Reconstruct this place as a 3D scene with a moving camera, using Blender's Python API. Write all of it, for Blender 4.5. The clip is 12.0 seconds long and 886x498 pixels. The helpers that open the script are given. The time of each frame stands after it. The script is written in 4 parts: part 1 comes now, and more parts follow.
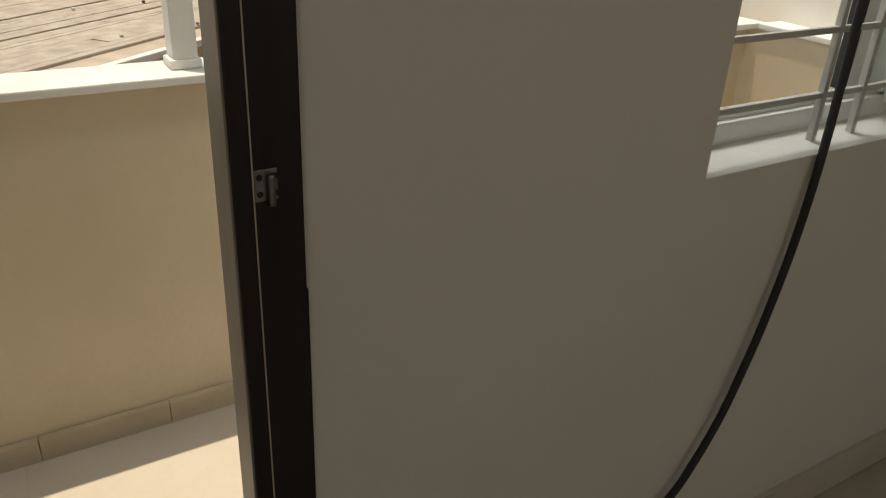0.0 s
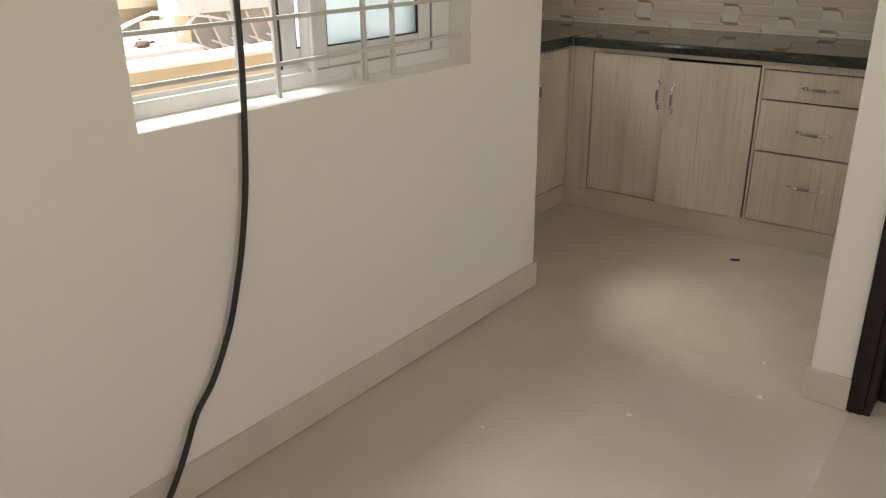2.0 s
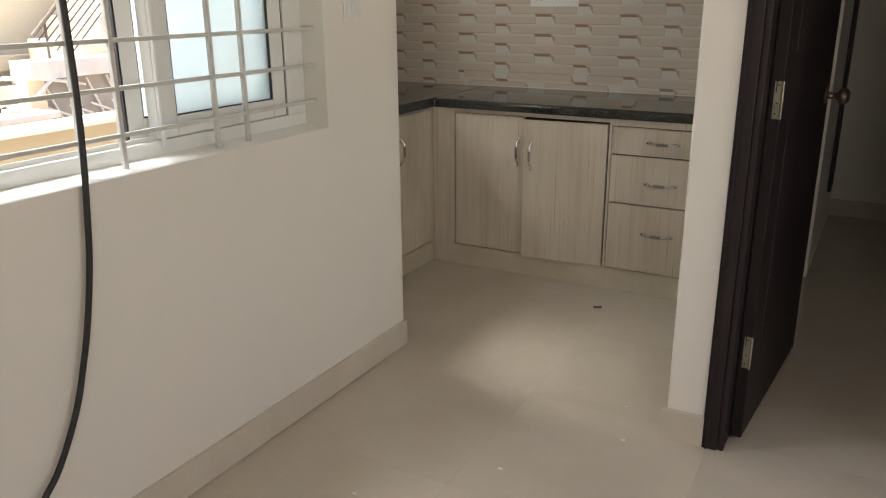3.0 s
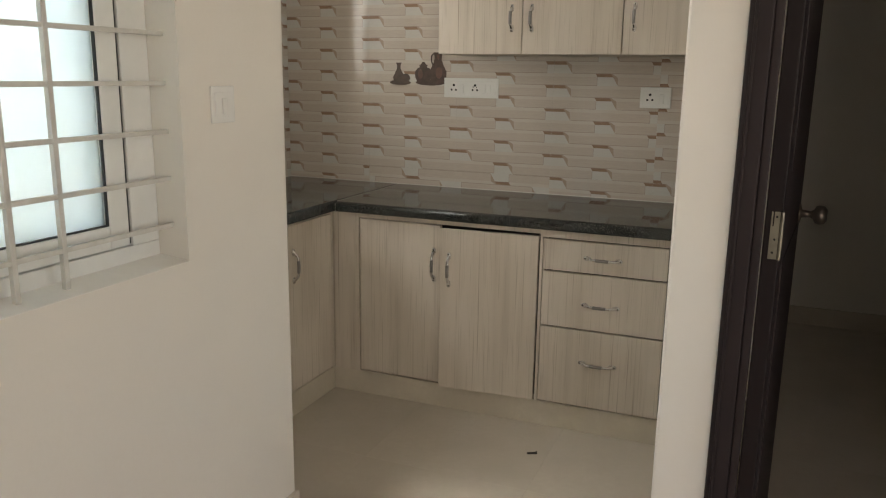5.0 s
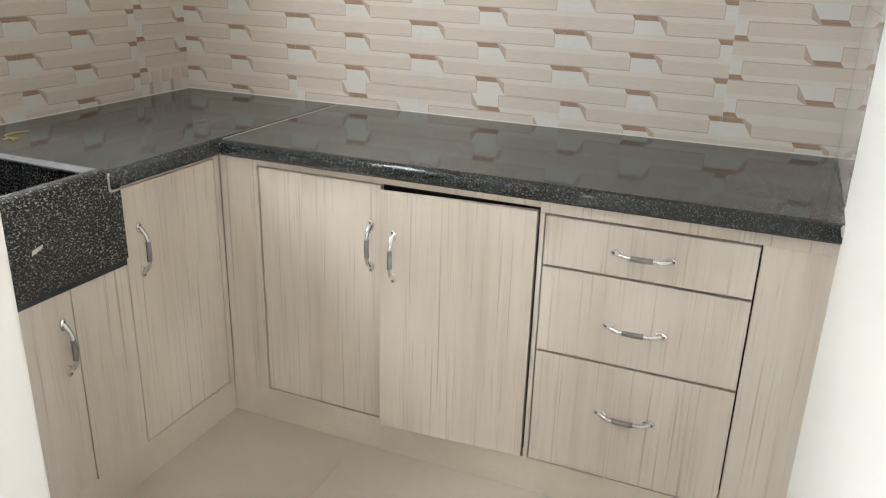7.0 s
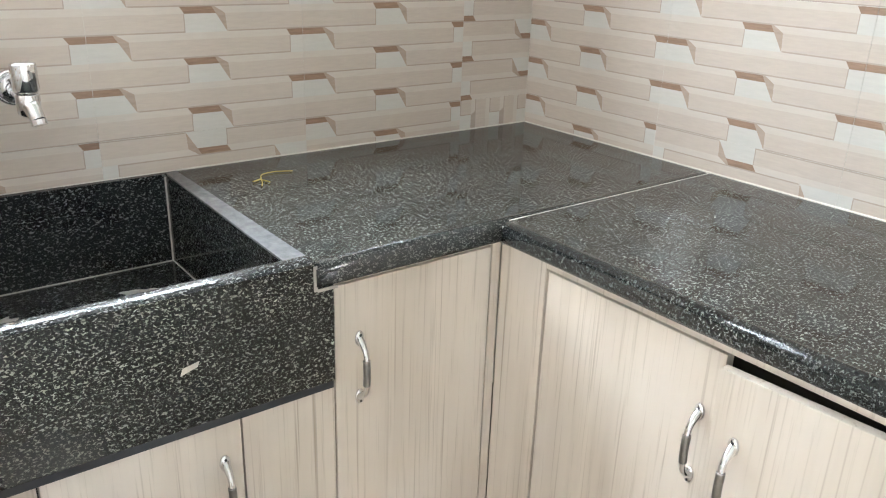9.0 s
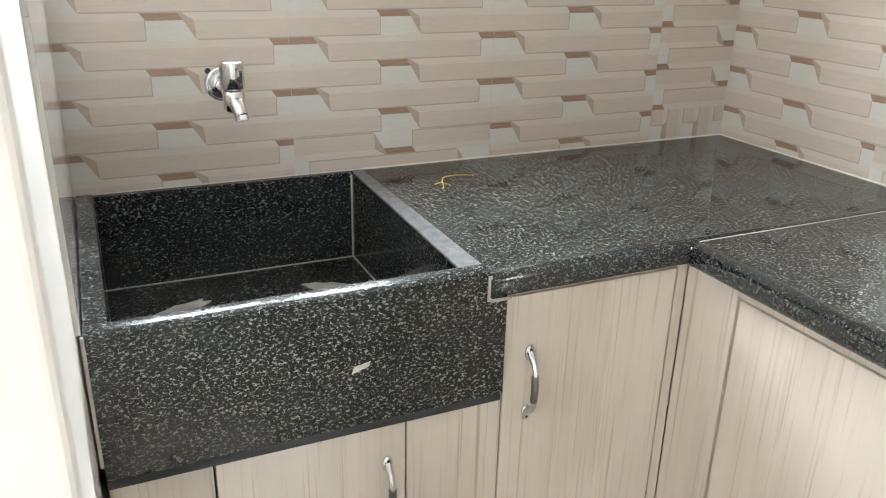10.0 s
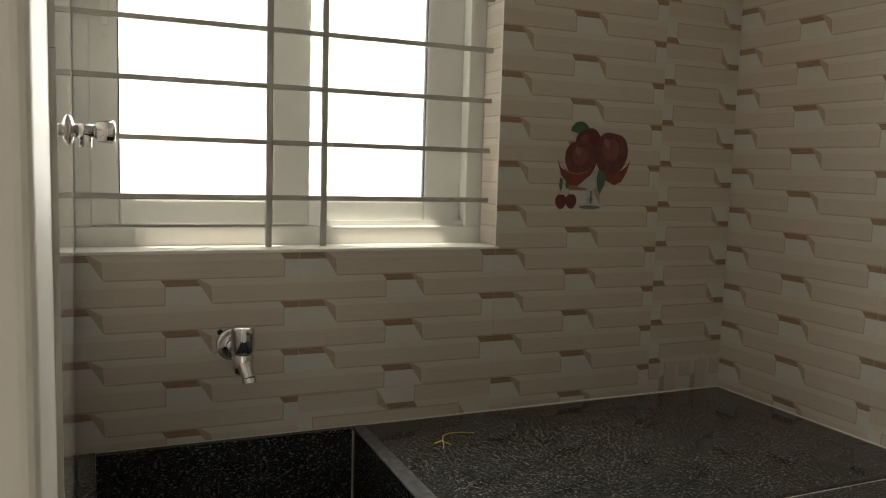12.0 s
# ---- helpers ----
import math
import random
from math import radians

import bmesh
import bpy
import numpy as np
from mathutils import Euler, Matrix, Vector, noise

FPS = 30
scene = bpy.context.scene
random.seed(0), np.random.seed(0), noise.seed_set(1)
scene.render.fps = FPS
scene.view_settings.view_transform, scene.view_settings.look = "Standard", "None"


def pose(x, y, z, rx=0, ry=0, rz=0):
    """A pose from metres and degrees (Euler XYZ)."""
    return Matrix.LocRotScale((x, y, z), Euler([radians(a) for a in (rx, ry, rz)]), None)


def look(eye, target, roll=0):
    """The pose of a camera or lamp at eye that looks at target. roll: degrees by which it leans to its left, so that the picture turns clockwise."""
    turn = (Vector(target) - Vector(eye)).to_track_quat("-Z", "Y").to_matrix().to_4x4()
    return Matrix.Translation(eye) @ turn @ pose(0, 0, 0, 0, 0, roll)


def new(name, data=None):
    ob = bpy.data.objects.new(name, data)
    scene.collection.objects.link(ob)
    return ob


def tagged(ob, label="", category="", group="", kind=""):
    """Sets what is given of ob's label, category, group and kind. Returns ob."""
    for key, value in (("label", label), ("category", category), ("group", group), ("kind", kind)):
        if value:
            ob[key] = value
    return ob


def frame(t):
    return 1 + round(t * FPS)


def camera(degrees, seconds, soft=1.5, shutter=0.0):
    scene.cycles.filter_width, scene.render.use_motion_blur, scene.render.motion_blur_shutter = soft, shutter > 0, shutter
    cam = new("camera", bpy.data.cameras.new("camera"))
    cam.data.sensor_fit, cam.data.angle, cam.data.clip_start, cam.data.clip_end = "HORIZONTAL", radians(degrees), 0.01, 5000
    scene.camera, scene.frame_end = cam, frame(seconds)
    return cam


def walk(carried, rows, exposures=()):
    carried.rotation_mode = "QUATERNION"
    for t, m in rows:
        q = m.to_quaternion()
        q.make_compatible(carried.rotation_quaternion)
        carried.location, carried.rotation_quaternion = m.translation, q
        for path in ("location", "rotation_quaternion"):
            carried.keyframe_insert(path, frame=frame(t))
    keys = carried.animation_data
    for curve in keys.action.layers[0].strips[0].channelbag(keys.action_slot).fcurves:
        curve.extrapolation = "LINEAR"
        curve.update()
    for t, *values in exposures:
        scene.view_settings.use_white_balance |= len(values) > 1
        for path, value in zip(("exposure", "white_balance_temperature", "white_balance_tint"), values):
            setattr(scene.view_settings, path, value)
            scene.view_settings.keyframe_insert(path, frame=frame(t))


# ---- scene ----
cam = camera(58.5, 12.0, soft=1.15)
PATH = [
    (0, (0.731, -2.494, 1.326), (-0.777, -1.531, 0.432), 2.8),
    (0.3, (0.921, -2.506, 1.293), (-0.591, -1.492, 0.465), 0.4),
    (0.5, (1.027, -2.522, 1.289), (-0.445, -1.449, 0.462), -0.0),
    (0.7, (1.115, -2.527, 1.283), (-0.312, -1.39, 0.464), -0.5),
    (1, (1.241, -2.503, 1.275), (-0.123, -1.28, 0.472), -1.0),
    (1.5, (1.387, -2.438, 1.275), (0.13, -1.092, 0.493), -1.0),
    (2, (1.47, -2.435, 1.282), (0.323, -0.973, 0.542), -0.6),
    (2.5, (1.511, -2.433, 1.291), (0.497, -0.85, 0.607), -0.5),
    (3, (1.526, -2.403, 1.302), (0.595, -0.741, 0.691), -0.4),
    (3.5, (1.517, -2.362, 1.336), (0.62, -0.637, 0.868), 0.2),
    (3.7, (1.496, -2.338, 1.347), (0.612, -0.591, 0.939), 0.4),
    (5.3, (1.181, -1.713, 1.346), (0.474, 0.102, 0.893), 1.4),
    (5.5, (1.143, -1.609, 1.338), (0.449, 0.2, 0.842), 1.9),
    (6, (1.011, -1.298, 1.315), (0.377, 0.49, 0.682), 1.8),
    (6.5, (0.95, -1.013, 1.281), (0.317, 0.765, 0.619), 1.5),
    (6.7, (0.955, -0.874, 1.293), (0.289, 0.888, 0.618), 1.6),
    (8.3, (0.677, -0.175, 1.298), (-0.451, 1.298, 0.551), 0.9),
    (8.5, (0.644, -0.1, 1.294), (-0.602, 1.282, 0.562), 1.4),
    (9, (0.602, 0.042, 1.295), (-0.87, 1.185, 0.568), 1.9),
    (9.5, (0.589, 0.06, 1.293), (-1.007, 1.009, 0.549), 1.9),
    (10, (0.561, 0.054, 1.293), (-1.132, 0.829, 0.562), 1.3),
    (10.5, (0.556, 0.053, 1.304), (-1.208, 0.744, 0.66), 1.5),
    (11, (0.564, 0.054, 1.349), (-1.263, 0.783, 0.989), 1.9),
    (11.5, (0.582, 0.049, 1.396), (-1.261, 0.816, 1.275), 1.9),
    (12, (0.586, 0.049, 1.389), (-1.234, 0.852, 1.183), 1.7),
]
walk(cam, [(t, look(eye, target, roll)) for t, eye, target, roll in PATH],
     exposures=[(0.0, -0.44, 7950, 9), (0.3, -0.22, 7950, 11), (0.7, 0.2, 8000, 14), (1.1, 0.76, 8000, 15), (1.6, 1.2, 7850, 15),
                (2.0, 1.36, 7650, 15), (3.5, 1.38, 7350, 15), (5.5, 1.55, 7500, 14), (6.0, 2.08, 7150, 13), (6.5, 2.5, 6700, 13),
                (8.5, 3.2, 6200, 12), (9.5, 3.27, 6150, 13), (10.3, 3.0, 6350, 13), (10.7, 2.68, 6350, 13), (11.0, 2.22, 6600, 13),
                (11.4, 1.48, 7000, 13), (12.0, 0.93, 7600, 12)])

# ---- world, sun and sky light in the openings ----
world = bpy.data.worlds.new("sky")
scene.world = world
world.use_nodes = True
wn = world.node_tree
sky = wn.nodes.new("ShaderNodeTexSky")
sky.sky_type = "NISHITA"
sky.sun_disc = False
SUN_WAY = Vector((0.11, 0.1, -0.95)).normalized()
sky.sun_elevation = math.asin(-SUN_WAY.z)
sky.sun_rotation = math.atan2(-SUN_WAY.x, -SUN_WAY.y)
bg = wn.nodes["Background"]
wn.links.new(sky.outputs[0], bg.inputs[0])
bg.inputs[1].default_value = 0.15
sun = new("sun", bpy.data.lights.new("sun", "SUN"))
sun.data.energy = 5.0
sun.data.angle = radians(0.6)
sun.data.color = (1.0, 0.955, 0.88)
sun.matrix_world = look((0, 0, 0), SUN_WAY)


def sky_lamp(name, eye, target, w, h, watts, colour=(0.93, 0.97, 1.0)):
    data = bpy.data.lights.new(name, "AREA")
    data.shape, data.size, data.size_y, data.energy, data.color = "RECTANGLE", w, h, watts, colour
    ob = new(name, data)
    ob.matrix_world = look(eye, target)
    return ob


sky_lamp("kitchen_window_daylight", (-1.35, 0.45, 1.7), (0, 0.4, 1.25), 0.88, 0.92, 12.0, (0.86, 0.95, 1.0))
# Narrow lamp added to lay a soft bright patch on the kitchen floor.
beam = sky_lamp("kitchen_floor_glow", (-1.22, 0.5, 1.9), (0.42, 0.04, 0), 0.2, 0.2, 0.36, (0.96, 0.98, 1.0))
beam.data.spread = radians(22)
sky_lamp("hall_window_daylight", (-0.52, -1.32, 1.93), (0.0, -1.27, 0.9), 0.46, 0.26, 11.0, (0.82, 0.91, 1.0))
# Fill lamps added at two unseen, assumed openings to brighten the hall.
sky_lamp("hall_fill_south", (3.1, -4.62, 1.6), (1.3, 0, 1.2), 0.66, 1.45, 7.6, (1.0, 0.985, 0.955))
sky_lamp("hall_fill_east", (3.64, -1.05, 1.45), (0, -0.8, 1.0), 1.1, 1.3, 4.0, (0.97, 0.98, 1.0))

# ---- materials ----


def nodes_of(name):
    m = bpy.data.materials.new(name)
    m.use_nodes = True
    nt = m.node_tree
    return m, nt, nt.nodes["Principled BSDF"]


def node(nt, kind, **values):
    n = nt.nodes.new(kind)
    for k, v in values.items():
        n.inputs[k].default_value = v
    return n


def mix_rgb(nt, fac, a, b):
    n = nt.nodes.new("ShaderNodeMix")
    n.data_type = "RGBA"
    if isinstance(fac, (int, float)):
        n.inputs[0].default_value = fac
    else:
        nt.links.new(fac, n.inputs[0])
    for s, v in ((6, a), (7, b)):
        if isinstance(v, tuple):
            n.inputs[s].default_value = (*v, 1)
        else:
            nt.links.new(v, n.inputs[s])
    return n.outputs[2]


def ramp(nt, src, lo, hi):
    n = nt.nodes.new("ShaderNodeMapRange")
    n.inputs[1].default_value, n.inputs[2].default_value = lo, hi
    nt.links.new(src, n.inputs[0])
    return n.outputs[0]


def coords(nt, scale=(1, 1, 1), spread=0.0):
    tc = nt.nodes.new("ShaderNodeTexCoord")
    mp = nt.nodes.new("ShaderNodeMapping")
    mp.inputs["Scale"].default_value = scale
    nt.links.new(tc.outputs["Object"], mp.inputs["Vector"])
    if spread:
        info = nt.nodes.new("ShaderNodeObjectInfo")
        mul = nt.nodes.new("ShaderNodeMath")
        mul.operation = "MULTIPLY"
        mul.inputs[1].default_value = spread
        nt.links.new(info.outputs["Random"], mul.inputs[0])
        nt.links.new(mul.outputs[0], mp.inputs["Location"])
    return mp.outputs[0]


def noise_tex(nt, vec, scale, detail=3.0, rough=0.5, distortion=0.0):
    n = node(nt, "ShaderNodeTexNoise", Scale=scale, Detail=detail, Roughness=rough, Distortion=distortion)
    nt.links.new(vec, n.inputs["Vector"])
    return n.outputs["Fac"]


def bump(nt, bsdf, src, strength, distance=0.002):
    b = node(nt, "ShaderNodeBump", Strength=strength, Distance=distance)
    nt.links.new(src, b.inputs["Height"])
    nt.links.new(b.outputs[0], bsdf.inputs["Normal"])


def surface(name, low, high, rough=0.5, metal=0.0, scale=6.0, grain=60.0, bumpy=0.1, stretch=(1, 1, 1), spread=0.0, coat=0.0, spec=0.5):
    """A plain surface that varies between two colours at two scales."""
    m, nt, b = nodes_of(name)
    v = coords(nt, stretch, spread)
    big, fine = noise_tex(nt, v, scale, 4), noise_tex(nt, v, grain, 3)
    c = mix_rgb(nt, ramp(nt, big, 0.3, 0.7), low, high)
    c = mix_rgb(nt, ramp(nt, fine, 0.35, 1.3), c, low)
    nt.links.new(c, b.inputs["Base Color"])
    b.inputs["Roughness"].default_value, b.inputs["Metallic"].default_value = rough, metal
    b.inputs["Coat Weight"].default_value, b.inputs["Specular IOR Level"].default_value = coat, spec
    b.inputs["Coat Roughness"].default_value = 0.05
    if bumpy:
        bump(nt, b, fine, bumpy)
    return m


def laminate(name):
    m, nt, b = nodes_of(name)
    v = coords(nt, (1, 1, 0.025), 7.0)
    wide, thin = noise_tex(nt, v, 22, 3, 0.55, 0.3), noise_tex(nt, v, 190, 4, 0.6)
    blotch = noise_tex(nt, coords(nt, (1, 1, 0.4), 3.0), 5, 2)
    c = mix_rgb(nt, ramp(nt, wide, 0.3, 0.72), (0.64, 0.57, 0.485), (0.51, 0.445, 0.37))
    c = mix_rgb(nt, ramp(nt, blotch, 0.35, 0.75), c, (0.68, 0.61, 0.53))
    c = mix_rgb(nt, ramp(nt, thin, 0.57, 0.86), c, (0.38, 0.32, 0.25))
    line = noise_tex(nt, coords(nt, (1, 1, 0.012), 11.0), 170, 2, 0.4)
    c = mix_rgb(nt, ramp(nt, line, 0.62, 0.78), c, (0.39, 0.325, 0.255))
    nt.links.new(c, b.inputs["Base Color"])
    b.inputs["Roughness"].default_value = 0.42
    bump(nt, b, thin, 0.08, 0.001)
    return m


def granite(name, dark, fleck, rough, cells, cut=0.575):
    """Black granite: short curled pale grains, finer and dimmer ones between them, and a cloudy ground."""
    m, nt, b = nodes_of(name)
    v = coords(nt, (1, 0.62, 1))
    n3 = noise_tex(nt, v, 9, 3)
    patch = noise_tex(nt, v, 38, 2)
    grain, fine = noise_tex(nt, v, cells, 1.0, 0.4, 0.9), noise_tex(nt, v, cells * 2.0, 1.0, 0.4, 0.5)
    c = mix_rgb(nt, ramp(nt, fine, 0.6, 0.72), dark, tuple(x * 0.45 for x in fleck))
    c = mix_rgb(nt, ramp(nt, grain, cut, cut + 0.07), c, fleck)
    c = mix_rgb(nt, ramp(nt, patch, 0.5, 1.1), c, dark)
    c = mix_rgb(nt, ramp(nt, n3, 0.3, 1.2), c, (0.03, 0.033, 0.033))
    nt.links.new(c, b.inputs["Base Color"])
    b.inputs["Roughness"].default_value = rough
    return m


def printed_tile(name, colour, streak=0.06):
    m, nt, b = nodes_of(name)
    v = coords(nt, (1, 1, 7), 5.0)
    n1, n2 = noise_tex(nt, v, 30, 4, 0.6), noise_tex(nt, coords(nt, (1, 1, 1), 2.0), 9, 2)
    dim = tuple(c * (1 - 2.2 * streak) for c in colour)
    c = mix_rgb(nt, ramp(nt, n1, 0.35, 0.7), colour, dim)
    c = mix_rgb(nt, ramp(nt, n2, 0.3, 1.3), c, tuple(x * 0.9 for x in colour))
    nt.links.new(c, b.inputs["Base Color"])
    b.inputs["Roughness"].default_value = 0.028
    return m


def glass(name, tint, rough):
    m, nt, b = nodes_of(name)
    dusty = noise_tex(nt, coords(nt), 7, 5, 0.65)
    nt.links.new(mix_rgb(nt, ramp(nt, dusty, 0.4, 0.75), tint, (tint[0] * 0.93, tint[1] * 0.9, tint[2] * 0.85)), b.inputs["Base Color"])
    b.inputs["Transmission Weight"].default_value = 1.0
    b.inputs["Roughness"].default_value = rough
    b.inputs["IOR"].default_value = 1.3
    return m


WALL = surface("wall_paint", (0.74, 0.71, 0.65), (0.78, 0.75, 0.69), 0.55, scale=1.3, grain=90, bumpy=0.06)
CEIL = surface("ceiling_paint", (0.8, 0.79, 0.76), (0.83, 0.82, 0.79), 0.7, scale=2, grain=80, bumpy=0.05)
OUTER = surface("outer_paint_tan", (0.56, 0.475, 0.34), (0.64, 0.55, 0.41), 0.7, scale=3, grain=70, bumpy=0.25)
OUTSKIRT = surface("balcony_skirting", (0.48, 0.4, 0.29), (0.56, 0.47, 0.35), 0.35, scale=6, grain=60, bumpy=0.0, spread=3.0)
OUTWHITE = surface("outer_paint_white", (0.7, 0.68, 0.64), (0.8, 0.79, 0.76), 0.6, scale=5, grain=50, bumpy=0.2)
FLOOR = surface("vitrified_floor", (0.52, 0.465, 0.39), (0.58, 0.525, 0.45), 0.06, scale=3.5, grain=45, bumpy=0.0, spread=9.0)
def smudge(m, low, high, scale):
    """Lets the gloss vary over a surface as wiped dust does."""
    nt = m.node_tree
    n = noise_tex(nt, coords(nt, (1, 1, 1), 4.0), scale, 5, 0.6, 0.4)
    r = nt.nodes.new("ShaderNodeMapRange")
    r.inputs[1].default_value, r.inputs[2].default_value, r.inputs[3].default_value, r.inputs[4].default_value = 0.35, 0.7, low, high
    nt.links.new(n, r.inputs[0])
    nt.links.new(r.outputs[0], nt.nodes["Principled BSDF"].inputs["Roughness"])


smudge(FLOOR, 0.02, 0.075, 2.6)
GROUT = surface("floor_joint", (0.49, 0.44, 0.37), (0.54, 0.48, 0.41), 0.4, scale=20)
SKIRT = surface("skirting_tile", (0.57, 0.51, 0.435), (0.64, 0.58, 0.5), 0.12, scale=6, grain=70, bumpy=0.0, spread=4.0)
SILL = surface("sill_paint", (0.76, 0.74, 0.69), (0.83, 0.81, 0.77), 0.45, scale=9, grain=60, bumpy=0.1)
UPVC = surface("white_upvc", (0.72, 0.73, 0.7), (0.79, 0.8, 0.77), 0.3, scale=8, grain=40, bumpy=0.0)
# Duller than GRILL; the backlit bars' shade is put into this colour.
KGRILL = surface("grill_enamel_backlit", (0.34, 0.33, 0.3), (0.44, 0.43, 0.39), 0.4, scale=25, grain=90, bumpy=0.1)
GASKET = surface("black_rubber", (0.02, 0.022, 0.026), (0.04, 0.043, 0.05), 0.6)
GRILL = surface("grill_enamel", (0.52, 0.51, 0.47), (0.62, 0.61, 0.57), 0.4, scale=25, grain=90, bumpy=0.1)
DARKWOOD = surface("dark_stained_wood", (0.013, 0.008, 0.009), (0.027, 0.0175, 0.019), 0.5, scale=14, grain=90, bumpy=0.12, stretch=(1, 1, 0.06), spec=0.3)
LAM = laminate("beige_wood_laminate")
LAMSIDE = surface("carcass_edge", (0.5, 0.42, 0.33), (0.6, 0.52, 0.42), 0.5, scale=9, grain=70, bumpy=0.05)
PLINTH = surface("plinth_paint", (0.56, 0.5, 0.41), (0.66, 0.6, 0.5), 0.4, scale=5, grain=50, bumpy=0.08)
# Near-black for painted shade in cabinets and gaps; also the dark screw.
GAP = surface("shade_and_dark_metal", (0.015, 0.012, 0.01), (0.03, 0.025, 0.02), 0.8)
GRAN = granite("black_granite_polished", (0.009, 0.01, 0.01), (0.27, 0.285, 0.25), 0.055, 310)
smudge(GRAN, 0.04, 0.1, 5)
GRAN.node_tree.nodes["Principled BSDF"].inputs["Specular IOR Level"].default_value = 0.36
GRANN = granite("black_granite_nosing", (0.008, 0.009, 0.009), (0.15, 0.158, 0.145), 0.13, 310)
GRANA = granite("black_granite_apron", (0.007, 0.008, 0.008), (0.26, 0.27, 0.225), 0.2, 310)
GRANIN = granite("black_granite_basin", (0.009, 0.01, 0.011), (0.22, 0.23, 0.215), 0.12, 270, 0.59)
GRANRIM = granite("black_granite_rim", (0.012, 0.013, 0.014), (0.25, 0.26, 0.25), 0.17, 300)
GRANCUT = surface("granite_cut_edge", (0.07, 0.07, 0.069), (0.16, 0.16, 0.156), 0.65, scale=60, grain=250, bumpy=0.2)
CEMENT = surface("white_cement", (0.36, 0.33, 0.29), (0.5, 0.47, 0.42), 0.8, scale=40, grain=200, bumpy=0.4)
CHROME = surface("chrome", (0.7, 0.7, 0.71), (0.78, 0.78, 0.79), 0.07, 1.0, bumpy=0.0)
STEEL = surface("brushed_handle_grip", (0.22, 0.21, 0.2), (0.33, 0.32, 0.3), 0.34, 1.0, scale=40, grain=200, bumpy=0.1)
BRONZE = surface("dark_bronze", (0.16, 0.13, 0.11), (0.26, 0.22, 0.19), 0.38, 0.8, scale=30)
HINGE = surface("hinge_steel", (0.3, 0.28, 0.22), (0.42, 0.39, 0.32), 0.45, 0.5, scale=40, grain=150, bumpy=0.2)
PLASTIC = surface("white_plastic", (0.74, 0.74, 0.71), (0.8, 0.8, 0.77), 0.25, scale=15, bumpy=0.0)
HOLE = surface("socket_hole", (0.01, 0.01, 0.01), (0.02, 0.02, 0.02), 0.7)
CABLE = surface("black_cable", (0.008, 0.008, 0.009), (0.018, 0.018, 0.018), 0.45, scale=60)
TILE = [printed_tile("tile_cream", (0.62, 0.6, 0.555), 0.03), printed_tile("tile_brick_face", (0.585, 0.51, 0.44), 0.04),
        printed_tile("tile_brick_end", (0.47, 0.37, 0.295), 0.08), printed_tile("tile_brown", (0.36, 0.24, 0.17), 0.13),
        printed_tile("tile_shadow", (0.45, 0.38, 0.325), 0.05), printed_tile("tile_brick_bevel", (0.625, 0.565, 0.5), 0.03)]
TGROUT = surface("tile_joint", (0.62, 0.58, 0.53), (0.7, 0.66, 0.6), 0.6, scale=30)
# Grey-brown that paints the daylight sheen on the dark jamb's inner face.
JAMBSHEEN = surface("jamb_daylight_sheen", (0.24, 0.21, 0.165), (0.34, 0.3, 0.245), 0.45, scale=12, grain=80, bumpy=0.15, stretch=(1, 1, 0.2))
FROST = glass("frosted_glass", (0.55, 0.55, 0.53), 0.55)
FROSTB = glass("frosted_glass_bluish", (0.8, 0.84, 0.84), 0.75)
fn = FROSTB.node_tree
milk = node(fn, "ShaderNodeBsdfTranslucent", Color=(0.76, 0.83, 0.84, 1))
both = node(fn, "ShaderNodeMixShader", Fac=0.55)
fn.links.new(fn.nodes["Principled BSDF"].outputs[0], both.inputs[1])
fn.links.new(milk.outputs[0], both.inputs[2])
fn.links.new(both.outputs[0], fn.nodes["Material Output"].inputs["Surface"])

# ---- mesh helpers ----
origin = {}


def part(name, bm, material, parent=None, label=""):
    """Links a bmesh in world coordinates as one mesh under a thing or part."""
    me = bpy.data.meshes.new(name)
    base = origin.get(parent, Vector((0, 0, 0)))
    bmesh.ops.translate(bm, verts=bm.verts, vec=-base)
    bm.to_mesh(me)
    bm.free()
    for mat in material if isinstance(material, list) else [material]:
        me.materials.append(mat)
    ob = new(name, me)
    if parent:
        ob.parent = parent
    origin[ob] = base
    if label:
        tagged(ob, label)
    return ob


def thing(name, at, label, category, group="", kind=""):
    ob = new(name)
    ob.empty_display_size = 0.05
    ob.location = at
    origin[ob] = Vector(at)
    return tagged(ob, label, category, group, kind)


def solo(name, bm, material, label, category, group="", kind=""):
    return tagged(part(name, bm, material), label, category, group, kind)


def box(a, b, bevel=0.0, bm=None, segments=2):
    """A box between two corners, with rounded edges."""
    bm = bm or bmesh.new()
    got = bmesh.ops.create_cube(bm, size=1)["verts"]
    for v in got:
        v.co = Vector([a[i] + (v.co[i] + 0.5) * (b[i] - a[i]) for i in range(3)])
    if bevel:
        es = list({e for v in got for e in v.link_edges})
        bmesh.ops.bevel(bm, geom=es, offset=bevel, segments=segments, affect="EDGES", profile=0.6)
    return bm


def rod(p, q, r, bm=None, seg=10, r2=None):
    bm = bm or bmesh.new()
    p, q = Vector(p), Vector(q)
    m = Matrix.Translation((p + q) / 2) @ (q - p).to_track_quat("Z", "Y").to_matrix().to_4x4()
    bmesh.ops.create_cone(bm, cap_ends=True, segments=seg, radius1=r, radius2=r if r2 is None else r2, depth=(q - p).length, matrix=m)
    return bm


